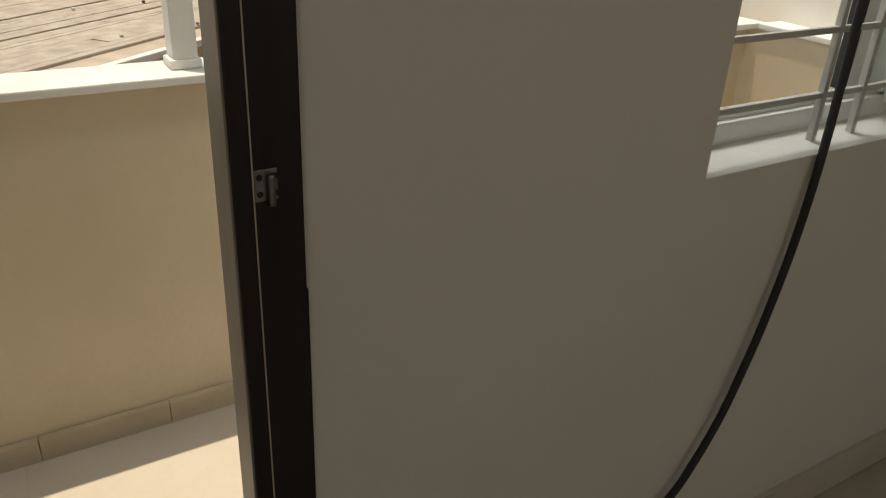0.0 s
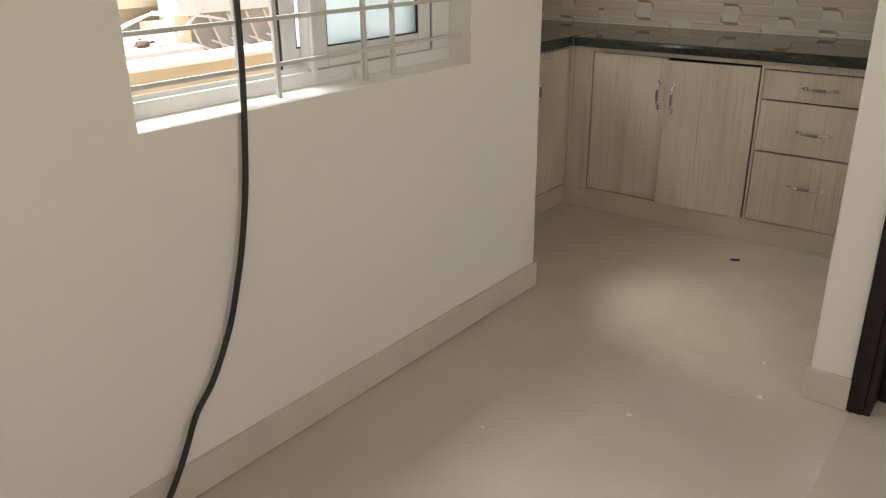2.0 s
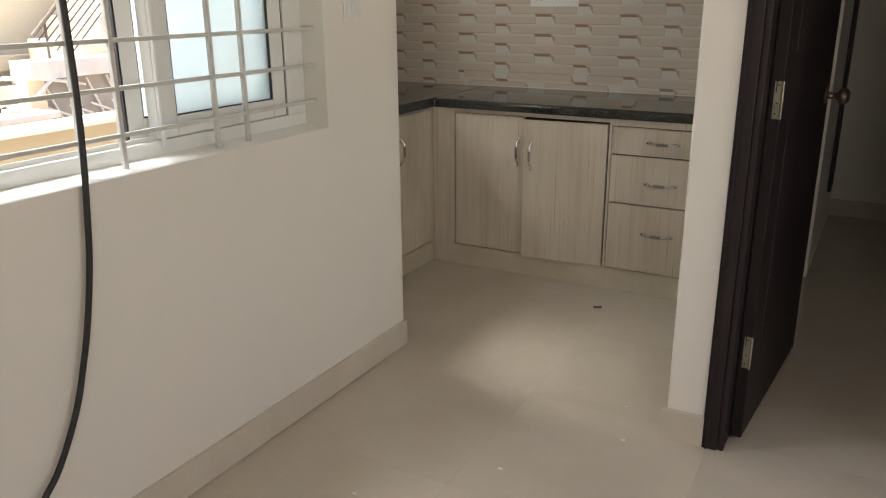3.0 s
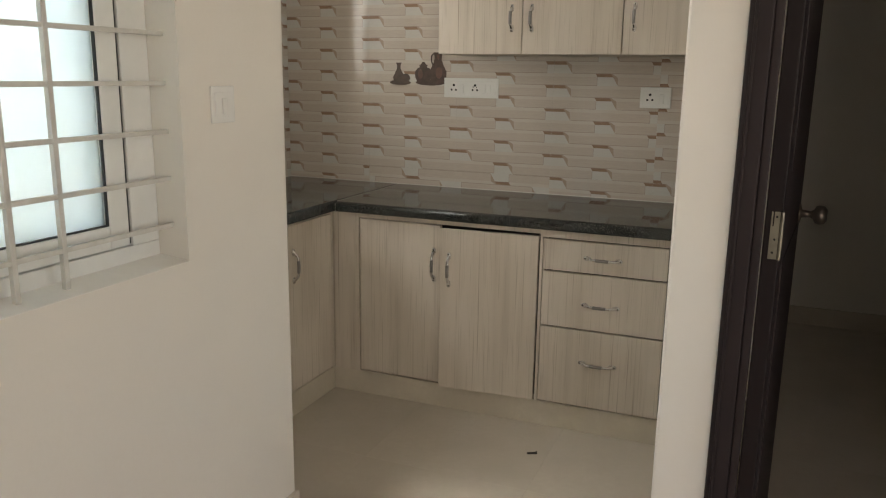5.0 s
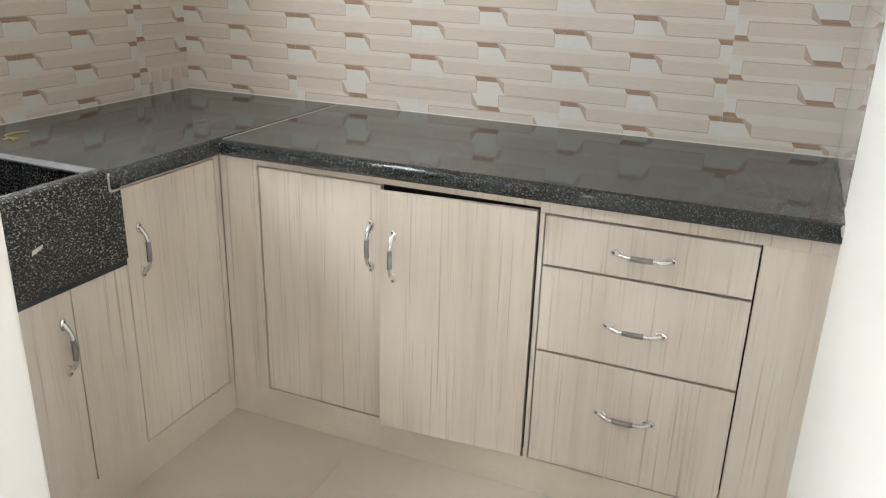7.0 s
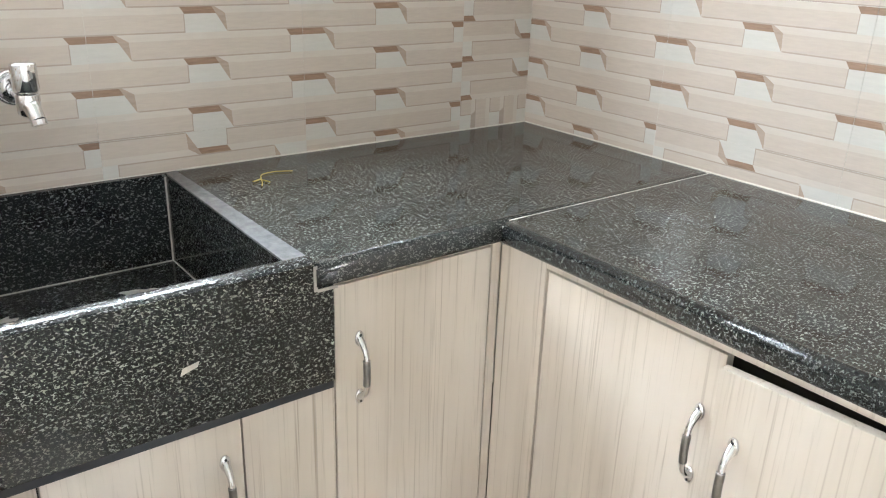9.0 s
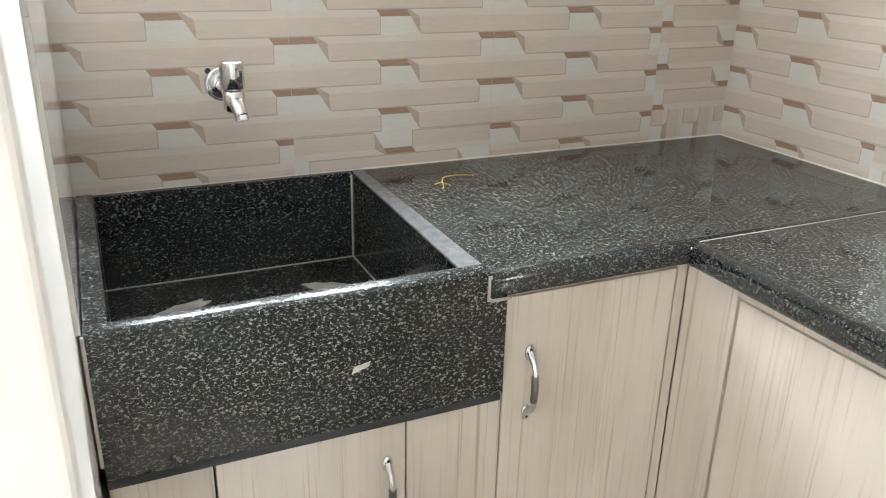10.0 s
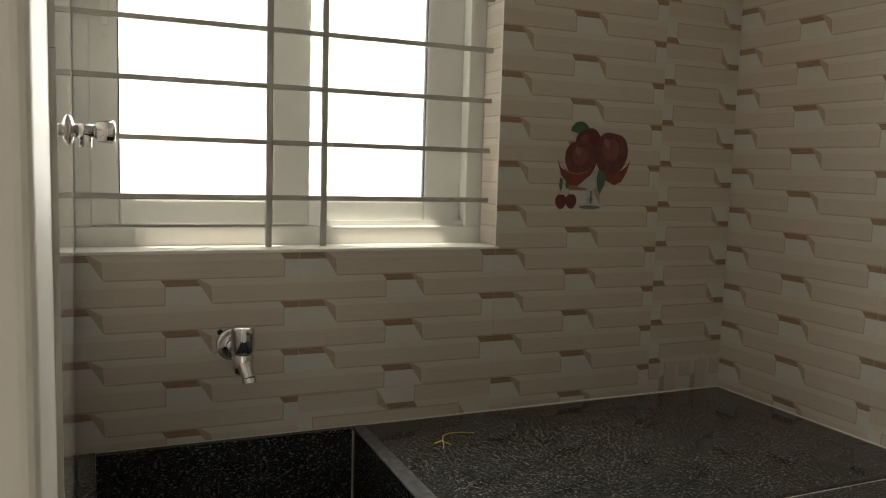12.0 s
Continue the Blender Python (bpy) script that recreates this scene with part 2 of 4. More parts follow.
def lathe(profile, m, bm=None, seg=20):
    """Turns (radius, height) pairs about z and lays the result by the pose m."""
    bm = bm or bmesh.new()
    rings = []
    for r, z in profile:
        rings.append([bm.verts.new(m @ Vector((r * math.cos(2 * math.pi * i / seg), r * math.sin(2 * math.pi * i / seg), z))) for i in range(seg)])
    for a, b in zip(rings, rings[1:]):
        for i in range(seg):
            f = bm.faces.new((a[i], a[(i + 1) % seg], b[(i + 1) % seg], b[i]))
            f.smooth = True
    bm.faces.new(rings[0][::-1])
    bm.faces.new(rings[-1])
    return bm


def tube(points, r, bm=None, seg=10, radii=None):
    """A round tube through points, smoothed by a Catmull-Rom curve."""
    bm = bm or bmesh.new()
    ps = [Vector(p) for p in points]
    path, rad = [], []
    for i in range(len(ps) - 1):
        p0, p1, p2, p3 = ps[max(i - 1, 0)], ps[i], ps[i + 1], ps[min(i + 2, len(ps) - 1)]
        for k in range(6):
            t = k / 6
            path.append(0.5 * (2 * p1 + (p2 - p0) * t + (2 * p0 - 5 * p1 + 4 * p2 - p3) * t * t + (3 * p1 - p0 - 3 * p2 + p3) * t ** 3))
            rad.append((radii[i] * (1 - t) + radii[i + 1] * t) if radii else r)
    path.append(ps[-1])
    rad.append(radii[-1] if radii else r)
    ring = []
    side = Vector((0.3, 0.5, 0.8))
    for i, p in enumerate(path):
        d = (path[min(i + 1, len(path) - 1)] - path[max(i - 1, 0)]).normalized()
        u = (side - d * side.dot(d)).normalized()
        side = u
        w = d.cross(u)
        ring.append([bm.verts.new(p + rad[i] * (u * math.cos(2 * math.pi * k / seg) + w * math.sin(2 * math.pi * k / seg))) for k in range(seg)])
    for a, b in zip(ring, ring[1:]):
        for k in range(seg):
            bm.faces.new((a[k], a[(k + 1) % seg], b[(k + 1) % seg], b[k])).smooth = True
    bm.faces.new(ring[0][::-1])
    bm.faces.new(ring[-1])
    return bm


def prism(outline, axis, lo, hi, bm=None):
    """A flat outline of (a, b) pairs pushed along an axis from lo to hi."""
    bm = bm or bmesh.new()

    def at(a, b, c):
        return {"x": (c, a, b), "y": (a, c, b), "z": (a, b, c)}[axis]
    low, high = [bm.verts.new(at(a, b, lo)) for a, b in outline], [bm.verts.new(at(a, b, hi)) for a, b in outline]
    n = len(outline)
    bm.faces.new(low[::-1])
    bm.faces.new(high)
    for i in range(n):
        bm.faces.new((low[i], low[(i + 1) % n], high[(i + 1) % n], high[i]))
    bmesh.ops.recalc_face_normals(bm, faces=bm.faces)
    return bm


def structure(name, bm, material, label, category):
    return solo(name, bm, material, label, category, kind="structure")

# ---- the shell ----
H = 2.75
SY = 0.004          # inner face of the wall beside the sink
XK, YB = -1.011, 1.570   # plaster faces behind the wall tiles
WIN = (-1.567, -0.41, 0.908, 1.92)    # hall window: y, y, z, z
KWIN = (0.012, 0.887, 1.208, 2.1)    # kitchen window
DOOR = (-3.15, -2.21, 2.1)           # balcony door

bm = box((-0.15, -4.6, -0.05), (0, DOOR[0], H))
box((-0.15, DOOR[0], DOOR[2]), (0, DOOR[1], H), bm=bm)
box((-0.15, DOOR[1], -0.05), (0, WIN[0], H), bm=bm)
box((-0.15, WIN[0], -0.05), (0, WIN[1], WIN[2]), bm=bm)
box((-0.15, WIN[0], WIN[3]), (0, WIN[1], H), bm=bm)
end = box((-0.15, WIN[1], -0.05), (0, 0.012, H))
es = [e for e in end.edges if all(abs(v.co.x) < 1e-4 and abs(v.co.y - 0.012) < 1e-4 for v in e.verts)]
bmesh.ops.bevel(end, geom=es, offset=0.012, segments=4, affect="EDGES", profile=0.5)
tmp = bpy.data.meshes.new("tmp")
end.to_mesh(tmp)
end.free()
bm.from_mesh(tmp)
structure("wall_west", bm, WALL, "cream painted plaster wall with window and balcony door", "wall")
structure("wall_kitchen_side", box((-1.16, -0.16, -0.05), (-0.15, SY, H)), WALL, "cream painted wall beside the sink", "wall")
bm = box((-1.16, SY, -0.05), (XK, 1.72, KWIN[2]))
box((-1.16, SY, KWIN[3]), (XK, 1.72, H), bm=bm)
box((-1.16, KWIN[1], KWIN[2]), (XK, 1.72, KWIN[3]), bm=bm)
structure("wall_kitchen_window", bm, WALL, "kitchen wall with a window over the sink", "wall")
structure("wall_kitchen_back", box((XK, YB, -0.05), (1.3, 1.72, H)), WALL, "kitchen back wall behind the worktop", "wall")
PF = -0.194
bm = prism([(1.068, PF), (1.18, PF), (1.18, -0.07), (1.215, -0.07), (1.215, YB), (1.1, YB)], "z", -0.05, H)
es = [e for e in bm.edges if all(abs(v.co.x - 1.068) < 1e-4 for v in e.verts)]
bmesh.ops.bevel(bm, geom=es, offset=0.008, segments=3, affect="EDGES", profile=0.5)
structure("wall_pier", bm, WALL, "cream painted wall between kitchen and bedroom", "wall")
bm = box((1.18, PF, 2.1), (2.12, -0.07, H))
box((2.12, PF, -0.05), (3.6, -0.07, H), bm=bm)
structure("wall_bedroom_front", bm, WALL, "cream painted wall with the bedroom door", "wall")
structure("wall_bedroom_back", box((1.215, 2.87, -0.05), (3.6, 2.99, H)), WALL, "plain bedroom wall", "wall")
structure("wall_bedroom_west", box((1.215, 1.72, -0.05), (1.3, 2.87, H)), WALL, "plain bedroom wall", "wall")
# The gap in this wall is added out of view for the fill lamp.
bm = box((3.6, -4.6, -0.05), (3.75, -1.65, H))
box((3.6, -0.45, -0.05), (3.75, 2.99, H), bm=bm)
box((3.6, -1.65, -0.05), (3.75, -0.45, 0.8), bm=bm)
box((3.6, -1.65, 2.1), (3.75, -0.45, H), bm=bm)
structure("wall_east", bm, WALL, "plain hall and bedroom wall", "wall")
# Unseen opening added here for the south fill lamp.
bm = box((-0.15, -4.75, -0.05), (2.75, -4.6, H))
box((3.45, -4.75, -0.05), (3.75, -4.6, H), bm=bm)
box((2.75, -4.75, -0.05), (3.45, -4.6, 0.85), bm=bm)
box((2.75, -4.75, 2.35), (3.45, -4.6, H), bm=bm)
structure("balcony_roof", box((-0.6, -5.5, H), (-0.15, -0.16, H + 0.12), 0.01), OUTWHITE, "white concrete slab over the balcony", "roof slab")
# Unseen slab added to keep a sun patch off the hall floor.
structure("sunshade", box((2.5, -5.7, 2.4), (3.7, -4.75, 2.48), 0.01), OUTWHITE, "added white slab that blocks sun from the unseen hall opening", "sunshade")
structure("wall_south", bm, WALL, "plain hall wall with an unseen opening added for light", "wall")
bm = prism([(-0.15, -4.75), (3.75, -4.75), (3.75, 2.99), (1.215, 2.99), (1.215, 1.72), (-1.16, 1.72), (-1.16, -0.16), (-0.15, -0.16)], "z", H, H + 0.12)
structure("ceiling", bm, CEIL, "white painted flat ceiling", "ceiling")

floor = structure("floor", box((-1.16, -4.75, -0.14), (3.75, 2.99, -0.006)), GROUT, "glossy beige vitrified tile floor", "floor")

# skirting
bm = box((0, -2.205, 0.003), (0.012, 0.012, 0.1), 0.0015)
box((0, -2.205, 0), (0.007, 0.008, 0.003), 0, bm)
structure("baseboard", bm, SKIRT, "beige tile skirting along the hall wall", "skirting")
structure("baseboard_pier", box((1.056, PF - 0.012, 0), (1.182, PF, 0.1), 0.0015), SKIRT, "beige tile skirting on the pier", "skirting")
structure("baseboard_side", box((-0.4, SY, 0), (-0.012, 0.016, 0.1), 0.0015), SKIRT, "beige tile skirting", "skirting")
structure("baseboard_bedroom", box((1.3, 2.858, 0), (3.6, 2.87, 0.1), 0.0015), FLOOR, "beige tile skirting in the bedroom", "skirting")


# ---- windows ----
def window(name, y0, y1, z0, z1, xf, panes, label, frost, clear, end=0.045):
    """A sliding window; its sashes are (y0, y1, stile, x) each."""
    w = thing(name, (xf, (y0 + y1) / 2, z0), label, "window", kind="structure")
    f = 0.045
    bm = box((xf - 0.04, y0, z0), (xf + 0.03, y1, z0 + f), 0.003)
    box((xf - 0.04, y0, z1 - f), (xf + 0.03, y1, z1), 0.003, bm)
    box((xf - 0.04, y0, z0 + f), (xf + 0.03, y0 + 0.03, z1 - f), 0.003, bm)
    box((xf - 0.04, y1 - end, z0 + f), (xf + 0.03, y1, z1 - f), 0.003, bm)
    box((xf + 0.012, y0 + 0.03, z0 + f), (xf + 0.016, y1 - end, z0 + f + 0.012), 0, bm)
    part("window_frame", bm, UPVC, w)
    for a, b, sl, sr, x in panes:
        lo, hi = z0 + f + 0.003, z1 - f - 0.003
        bm = box((x - 0.018, a, lo), (x + 0.018, a + sl, hi), 0.004)
        box((x - 0.018, b - sr, lo), (x + 0.018, b, hi), 0.004, bm)
        box((x - 0.018, a + sl, lo), (x + 0.018, b - sr, lo + 0.052), 0.004, bm)
        box((x - 0.018, a + sl, hi - 0.052), (x + 0.018, b - sr, hi), 0.004, bm)
        s = part("sash", bm, UPVC, w)
        g0, g1, h0, h1 = a + sl, b - sr, lo + 0.052, hi - 0.052
        bm = box((x + 0.008, g0, h0), (x + 0.016, g0 + 0.0025, h1))
        box((x + 0.008, g1 - 0.0025, h0), (x + 0.016, g1, h1), 0, bm)
        box((x + 0.008, g0 + 0.0025, h0), (x + 0.016, g1 - 0.0025, h0 + 0.003), 0, bm)
        part("gasket", bm, GASKET, s)
        p = part("pane", box((x - 0.003, g0, h0), (x + 0.003, g1, h1)), frost, s)
        p.visible_shadow = not clear
    return w


hall_window = window("window_1", WIN[0], WIN[1], WIN[2], WIN[3], -0.115,
                     [(-1.0, -0.501, 0.066, 0.056, -0.105), (-1.06, -0.505, 0.05, 0.056, -0.142)],
                     "white sliding window, half open, frosted bluish pane", FROSTB, False, 0.084)
part("weather_strip", box((-0.155, -1.066, WIN[2] + 0.05), (-0.125, -1.0605, WIN[3] - 0.05), 0.001), GASKET, hall_window, "dark rubber strip along the sash")
part("weather_strip", box((-0.11, -0.5005, WIN[2] + 0.05), (-0.09, -0.4955, WIN[3] - 0.05), 0.001), GASKET, hall_window)
part("pull_strip", box((-0.0868, -0.999, WIN[2] + 0.03), (-0.076, -0.985, WIN[3] - 0.06), 0.004), UPVC, hall_window, "white rounded pull strip on the sash")
kitchen_window = window("window_2", KWIN[0], KWIN[1], KWIN[2], KWIN[3], -1.12,
                        [(0.04, 0.472, 0.052, 0.08, -1.11), (0.39, 0.843, 0.08, 0.092, -1.142)],
                        "white sliding window with bright frosted panes", FROST, True)
part("side_packing", box((-1.16, SY, KWIN[2]), (-1.075, KWIN[0] - 0.0005, KWIN[3]), 0.0005), UPVC, kitchen_window)
bm = box((-1.112, 0.062, 1.64), (-1.087, 0.078, 1.78), 0.004)
rod((-1.09, 0.07, 1.625), (-1.085, 0.07, 1.625), 0.006, bm)
part("latch", bm, UPVC, kitchen_window, "white sliding sash latch")
structure("sill_hall", prism([(-0.085, WIN[2] - 0.002), (0.001, WIN[2] - 0.002), (0.001, WIN[2] - 0.0005), (-0.012, WIN[2] + 0.002), (-0.05, WIN[2] + 0.005), (-0.085, WIN[2] + 0.009)], "y", WIN[0] + 0.0005, WIN[1] - 0.0005), SILL, "white painted window sill", "sill")
structure("sill_kitchen", box((-1.09, KWIN[0], KWIN[2]), (-0.999, KWIN[1], KWIN[2] + 0.006), 0.001), SILL, "white painted sill over the sink", "sill")


def grill(name, x, y0, y1, z0, z1, uprights, rails, label, paint=GRILL):
    g = thing(name, (x, (y0 + y1) / 2, z0), label, "window grill")
    for y in uprights:
        part("upright_bar", box((x - 0.006, y - 0.006, z0), (x + 0.006, y + 0.006, z1), 0.0015), paint, g)
    for z in rails:
        part("rail_bar", box((x - 0.005, y0, z - 0.0053), (x + 0.005, y1, z + 0.0053), 0.0015), paint, g)
    return g


grill("window_grill", -0.043, WIN[0], WIN[1], WIN[2] + 0.004, WIN[3], (-1.262, -1.15, -0.842, -0.726),
      [0.992 + 0.1085 * i for i in range(9)], "cream enamelled steel grill across the hall window")
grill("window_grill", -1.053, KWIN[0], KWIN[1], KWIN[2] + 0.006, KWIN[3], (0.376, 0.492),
      [1.316 + 0.113 * i for i in range(8)], "enamelled steel grill across the kitchen window, darkened as backlit", KGRILL)

# ---- doors ----
d = thing("door_1", (0, DOOR[1], 0), "dark stained wooden frame of the balcony door", "door frame", kind="structure")
part("jamb", box((-0.044, -2.284, -0.04), (0.012, DOOR[1], 2.1), 0.002), DARKWOOD, d)
part("jamb_groove", box((0.0105, -2.264, -0.04), (0.0128, -2.2625, 2.1)), LAMSIDE, d, "pale line along the frame")
# Thin pale strip stands in for daylight glancing off the jamb.
part("jamb_edge", box((-0.043, -2.2865, -0.04), (0.009, -2.2835, 2.1), 0.001), JAMBSHEEN, d, "inner jamb face with daylight sheen painted grey-brown")
part("jamb", box((-0.155, DOOR[0], -0.04), (0.012, DOOR[0] + 0.07, 2.1), 0.003), DARKWOOD, d)
part("head", box((-0.155, DOOR[0] + 0.07, 2.03), (0.012, -2.284, 2.1), 0.003), DARKWOOD, d)
part("architrave", box((0.0, DOOR[1], -0.04), (0.006, DOOR[1] + 0.004, 0.885), 0.001), DARKWOOD, d)
bm = box((0.012, -2.262, 1.003), (0.0135, -2.238, 1.037), 0.0005)
box((0.0135, -2.25, 0.998), (0.021, -2.242, 1.033), 0.003, bm)
k = part("keeper", bm, STEEL, d, "small steel latch keeper")
for y in (-2.257, -2.2405):
    for z in (1.011, 1.029):
        part("screw", rod((0.0132, y, z), (0.0142, y, z), 0.0034, None, 10), HOLE, k)
bm = box((0.012, -2.272, 0.531), (0.0145, -2.246, 0.545), 0.0008)
box((0.0138, -2.274, 0.53), (0.018, -2.268, 0.546), 0.0015, bm)
part("strike_plate", bm, HINGE, d, "dull steel strike plate")

d = thing("door_2", (1.18, PF, 0), "dark stained bedroom door standing open", "door", kind="structure")
bm = box((1.18, PF - 0.012, 0), (1.225, -0.06, 2.1), 0.004)
box((1.225, PF - 0.006, 0), (1.243, -0.1, 2.1), 0.003, bm)
part("jamb", bm, DARKWOOD, d)
part("jamb_bead", box((1.19, PF - 0.0155, 0), (1.197, PF - 0.012, 2.1), 0.0015), DARKWOOD, d)
part("jamb", box((2.05, PF - 0.012, 0), (2.12, -0.06, 2.1), 0.004), DARKWOOD, d)
part("head", box((1.243, PF - 0.012, 2.03), (2.05, -0.06, 2.1), 0.004), DARKWOOD, d)
turn = Matrix.Translation((1.262, -0.115, 0)) @ Matrix.Rotation(radians(-4.5), 4, "Z")
bm = box((-0.017, 0.0, 0.012), (0.017, 0.79, 2.03), 0.003)
for z in (0.25, 1.15):
    box((0.015, 0.12, z), (0.019, 0.67, z + 0.7), 0.002, bm)
bmesh.ops.transform(bm, matrix=turn, verts=bm.verts)
leaf = part("leaf", bm, DARKWOOD, d)
for z in (0.295, 1.03, 1.8):
    bm = box((-0.005, -0.0022, z - 0.05), (0.0125, 0.0, z + 0.02), 0.0006)
    box((0.001, -0.0022, z + 0.0195), (0.0125, 0.0, z + 0.05), 0.0006, bm)
    box((-0.005, -0.0022, z + 0.0195), (-0.0015, 0.0, z + 0.05), 0.0006, bm)
    rod((0.017, -0.004, z - 0.05), (0.017, -0.004, z + 0.05), 0.0035, bm, 8)
    bmesh.ops.transform(bm, matrix=turn, verts=bm.verts)
    h = part("hinge", bm, HINGE, leaf, "bare steel butt hinge")
    for dx, dz in ((0.006, 0.04), (0.005, -0.008), (0.003, -0.036)):
        part("screw", rod(turn @ Vector((dx, -0.0032, z + dz)), turn @ Vector((dx, -0.002, z + dz)), 0.0024, None, 8), HOLE, h)
bm = lathe([(0.028, 0), (0.028, 0.004), (0.012, 0.008), (0.009, 0.03), (0.014, 0.038), (0.025, 0.044), (0.028, 0.055), (0.026, 0.066), (0.016, 0.074)],
           turn @ pose(0.017, 0.725, 0.97, 0, 90, 0))
part("knob", bm, BRONZE, leaf, "round dark bronze door knob")

structure("trim_bedroom", box((1.3, 2.32, 0.26), (1.318, 2.5, 2.1), 0.002), DARKWOOD, "dark wooden trim on the bedroom wall", "trim")

# ---- kitchen: base units ----
FX, FY = -0.412, 0.967     # faces of the doors in the two runs


def pull(along, at, out, length=0.134, parent=None):
    """A low bow handle: chrome ends on long oval feet with a brushed grip."""
    c, a, o = Vector(at), Vector(along), Vector(out)
    side = a.cross(o)
    e = length / 2 - 0.012
    arc = [(-e, 0.003), (-e + 0.004, 0.009), (-e + 0.013, 0.019), (-e + 0.026, 0.0245)]
    pts = [c + a * u + o * v for u, v in arc] + [c + o * 0.026] + [c - a * u + o * v for u, v in reversed(arc)]
    r = [0.0078, 0.0072, 0.0056, 0.005]
    bm = tube(pts, 0.004, None, 10, r + [0.0046] + r[::-1])
    for k in (-1, 1):
        m = Matrix((a * 0.0155, side * 0.0092, o * 0.005)).transposed().to_4x4()
        m.translation = c + a * (k * (e + 0.001)) + o * 0.0022
        bmesh.ops.create_icosphere(bm, subdivisions=2, radius=1, matrix=m)
    for f in bm.faces:
        f.smooth = True
    h = part("handle", bm, CHROME, parent, "chrome bow handle")
    part("grip", tube([c - a * 0.024 + o * 0.0247, c + o * 0.0261, c + a * 0.024 + o * 0.0247], 0.0064, None, 10), STEEL, h, "brushed dark grip")
    for k in (-1, 1):
        q = c + a * (k * (e + 0.0085))
        part("screw", rod(q + o * 0.0045, q + o * 0.0068, 0.0023, None, 8), HOLE, h)
    return h


def run_x(name, a, b, z0, z1, parent, lift=0.0, thick=0.018, label=""):
    """A door or drawer front in the run along the back wall."""
    return part(name, box((a, FY - lift, z0), (b, FY + thick - lift, z1), 0.0015), LAM, parent, label)


def carcass_x(name, a, b, label):
    u = thing(name, (a, FY, 0.1), label, "kitchen cabinet", "base units")
    bm = box((a, FY + 0.02, 0.1), (a + 0.016, YB - 0.02, 0.784))
    box((b - 0.016, FY + 0.02, 0.1), (b, YB - 0.02, 0.784), 0, bm)
    box((a + 0.016, FY + 0.02, 0.1), (b - 0.016, YB - 0.02, 0.116), 0, bm)
    box((a + 0.016, FY + 0.04, 0.77), (b - 0.016, YB - 0.02, 0.784), 0, bm)
    part("body", bm, LAMSIDE, u)
    # Dark sheet behind the fronts stands in for the shade inside.
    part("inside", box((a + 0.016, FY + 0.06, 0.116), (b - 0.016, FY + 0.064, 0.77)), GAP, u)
    return u


def rails(u, a, b, z=0.757):
    part("top_rail", box((a, FY, z), (b, FY + 0.018, 0.785), 0.001), LAM, u)
    part("bottom_rail", box((a, FY + 0.001, 0.1), (b, FY + 0.018, 0.1035), 0.0005), LAM, u)


u = carcass_x("kitchen_cabinet", -0.43, -0.285, "narrow beige laminate corner filler unit")
run_x("filler", FX, -0.293, 0.1, 0.785, u)
u = carcass_x("kitchen_cabinet", -0.285, 0.477, "beige laminate base unit, one door slightly ajar")
rails(u, -0.293, 0.478, 0.768)
door = run_x("cabinet_door", -0.287, 0.0715, 0.1085, 0.764, u)
pull((0, 0, 1), (0.0445, FY, 0.602), (0, -1, 0), parent=door)
# Near-black strip paints the shade in the gap by the ajar door.
part("gap_shadow", box((0.4615, FY + 0.0185, 0.117), (0.4775, FY + 0.0198, 0.768)), GAP, u, "painted shade in the gap beside the door")
bm = box((-0.391, -0.0, 0.104), (0.0, 0.018, 0.758), 0.0015)
ajar = Matrix.Translation((0.4715, FY - 0.002, 0)) @ Matrix.Rotation(radians(4.0), 4, "Z")
bmesh.ops.transform(bm, matrix=ajar, verts=bm.verts)
door = part("cabinet_door", bm, LAM, u, "laminate door standing slightly ajar")
pull((0, 0, 1), ajar @ Vector((-0.352, 0, 0.595)), ajar.to_3x3() @ Vector((0, -1, 0)), parent=door)
u = carcass_x("drawer_unit", 0.478, 1.092, "beige laminate unit with three drawers")
rails(u, 0.478, 1.095, 0.757)
part("stile", box((0.478, FY, 0.1035), (0.4885, FY + 0.018, 0.757), 0.0005), LAM, u)
part("filler", box((0.951, FY, 0.1035), (1.095, FY + 0.018, 0.757), 0.001), LAM, u)
for z0, z1, zh in ((0.1075, 0.4115, 0.285), (0.416, 0.6295, 0.513), (0.634, 0.7525, 0.6915)):
    dr = run_x("drawer", 0.492, 0.9475, z0 + 0.001, z1 - 0.0005, u, 0.002)
    pull((1, 0, 0), (0.7165, FY - 0.002, zh), (0, -1, 0), 0.138, dr)


def carcass_y(name, a, b, label, top=0.784):
    u = thing(name, (FX, a, 0.1), label, "kitchen cabinet", "base units")
    bm = box((XK + 0.02, a, 0.1), (FX - 0.02, a + 0.016, top))
    box((XK + 0.02, b - 0.016, 0.1), (FX - 0.02, b, top), 0, bm)
    box((XK + 0.02, a + 0.016, 0.1), (FX - 0.02, b - 0.016, 0.116), 0, bm)
    part("body", bm, LAMSIDE, u)
    # Dark sheet in place of the shade within the unit.
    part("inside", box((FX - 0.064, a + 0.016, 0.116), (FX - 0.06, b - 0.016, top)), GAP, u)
    return u


def front_y(name, a, b, z0, z1, parent):
    return part(name, box((FX - 0.018, a, z0), (FX, b, z1), 0.0015), LAM, parent)


u = carcass_y("kitchen_cabinet", 0.61, 0.962, "beige laminate base unit beside the sink")
part("top_rail", box((FX - 0.018, 0.606, 0.779), (FX, 0.966, 0.785), 0.0005), LAM, u)
part("stile", box((FX - 0.018, 0.9455, 0.1), (FX - 0.001, 0.966, 0.779), 0.001), LAM, u)
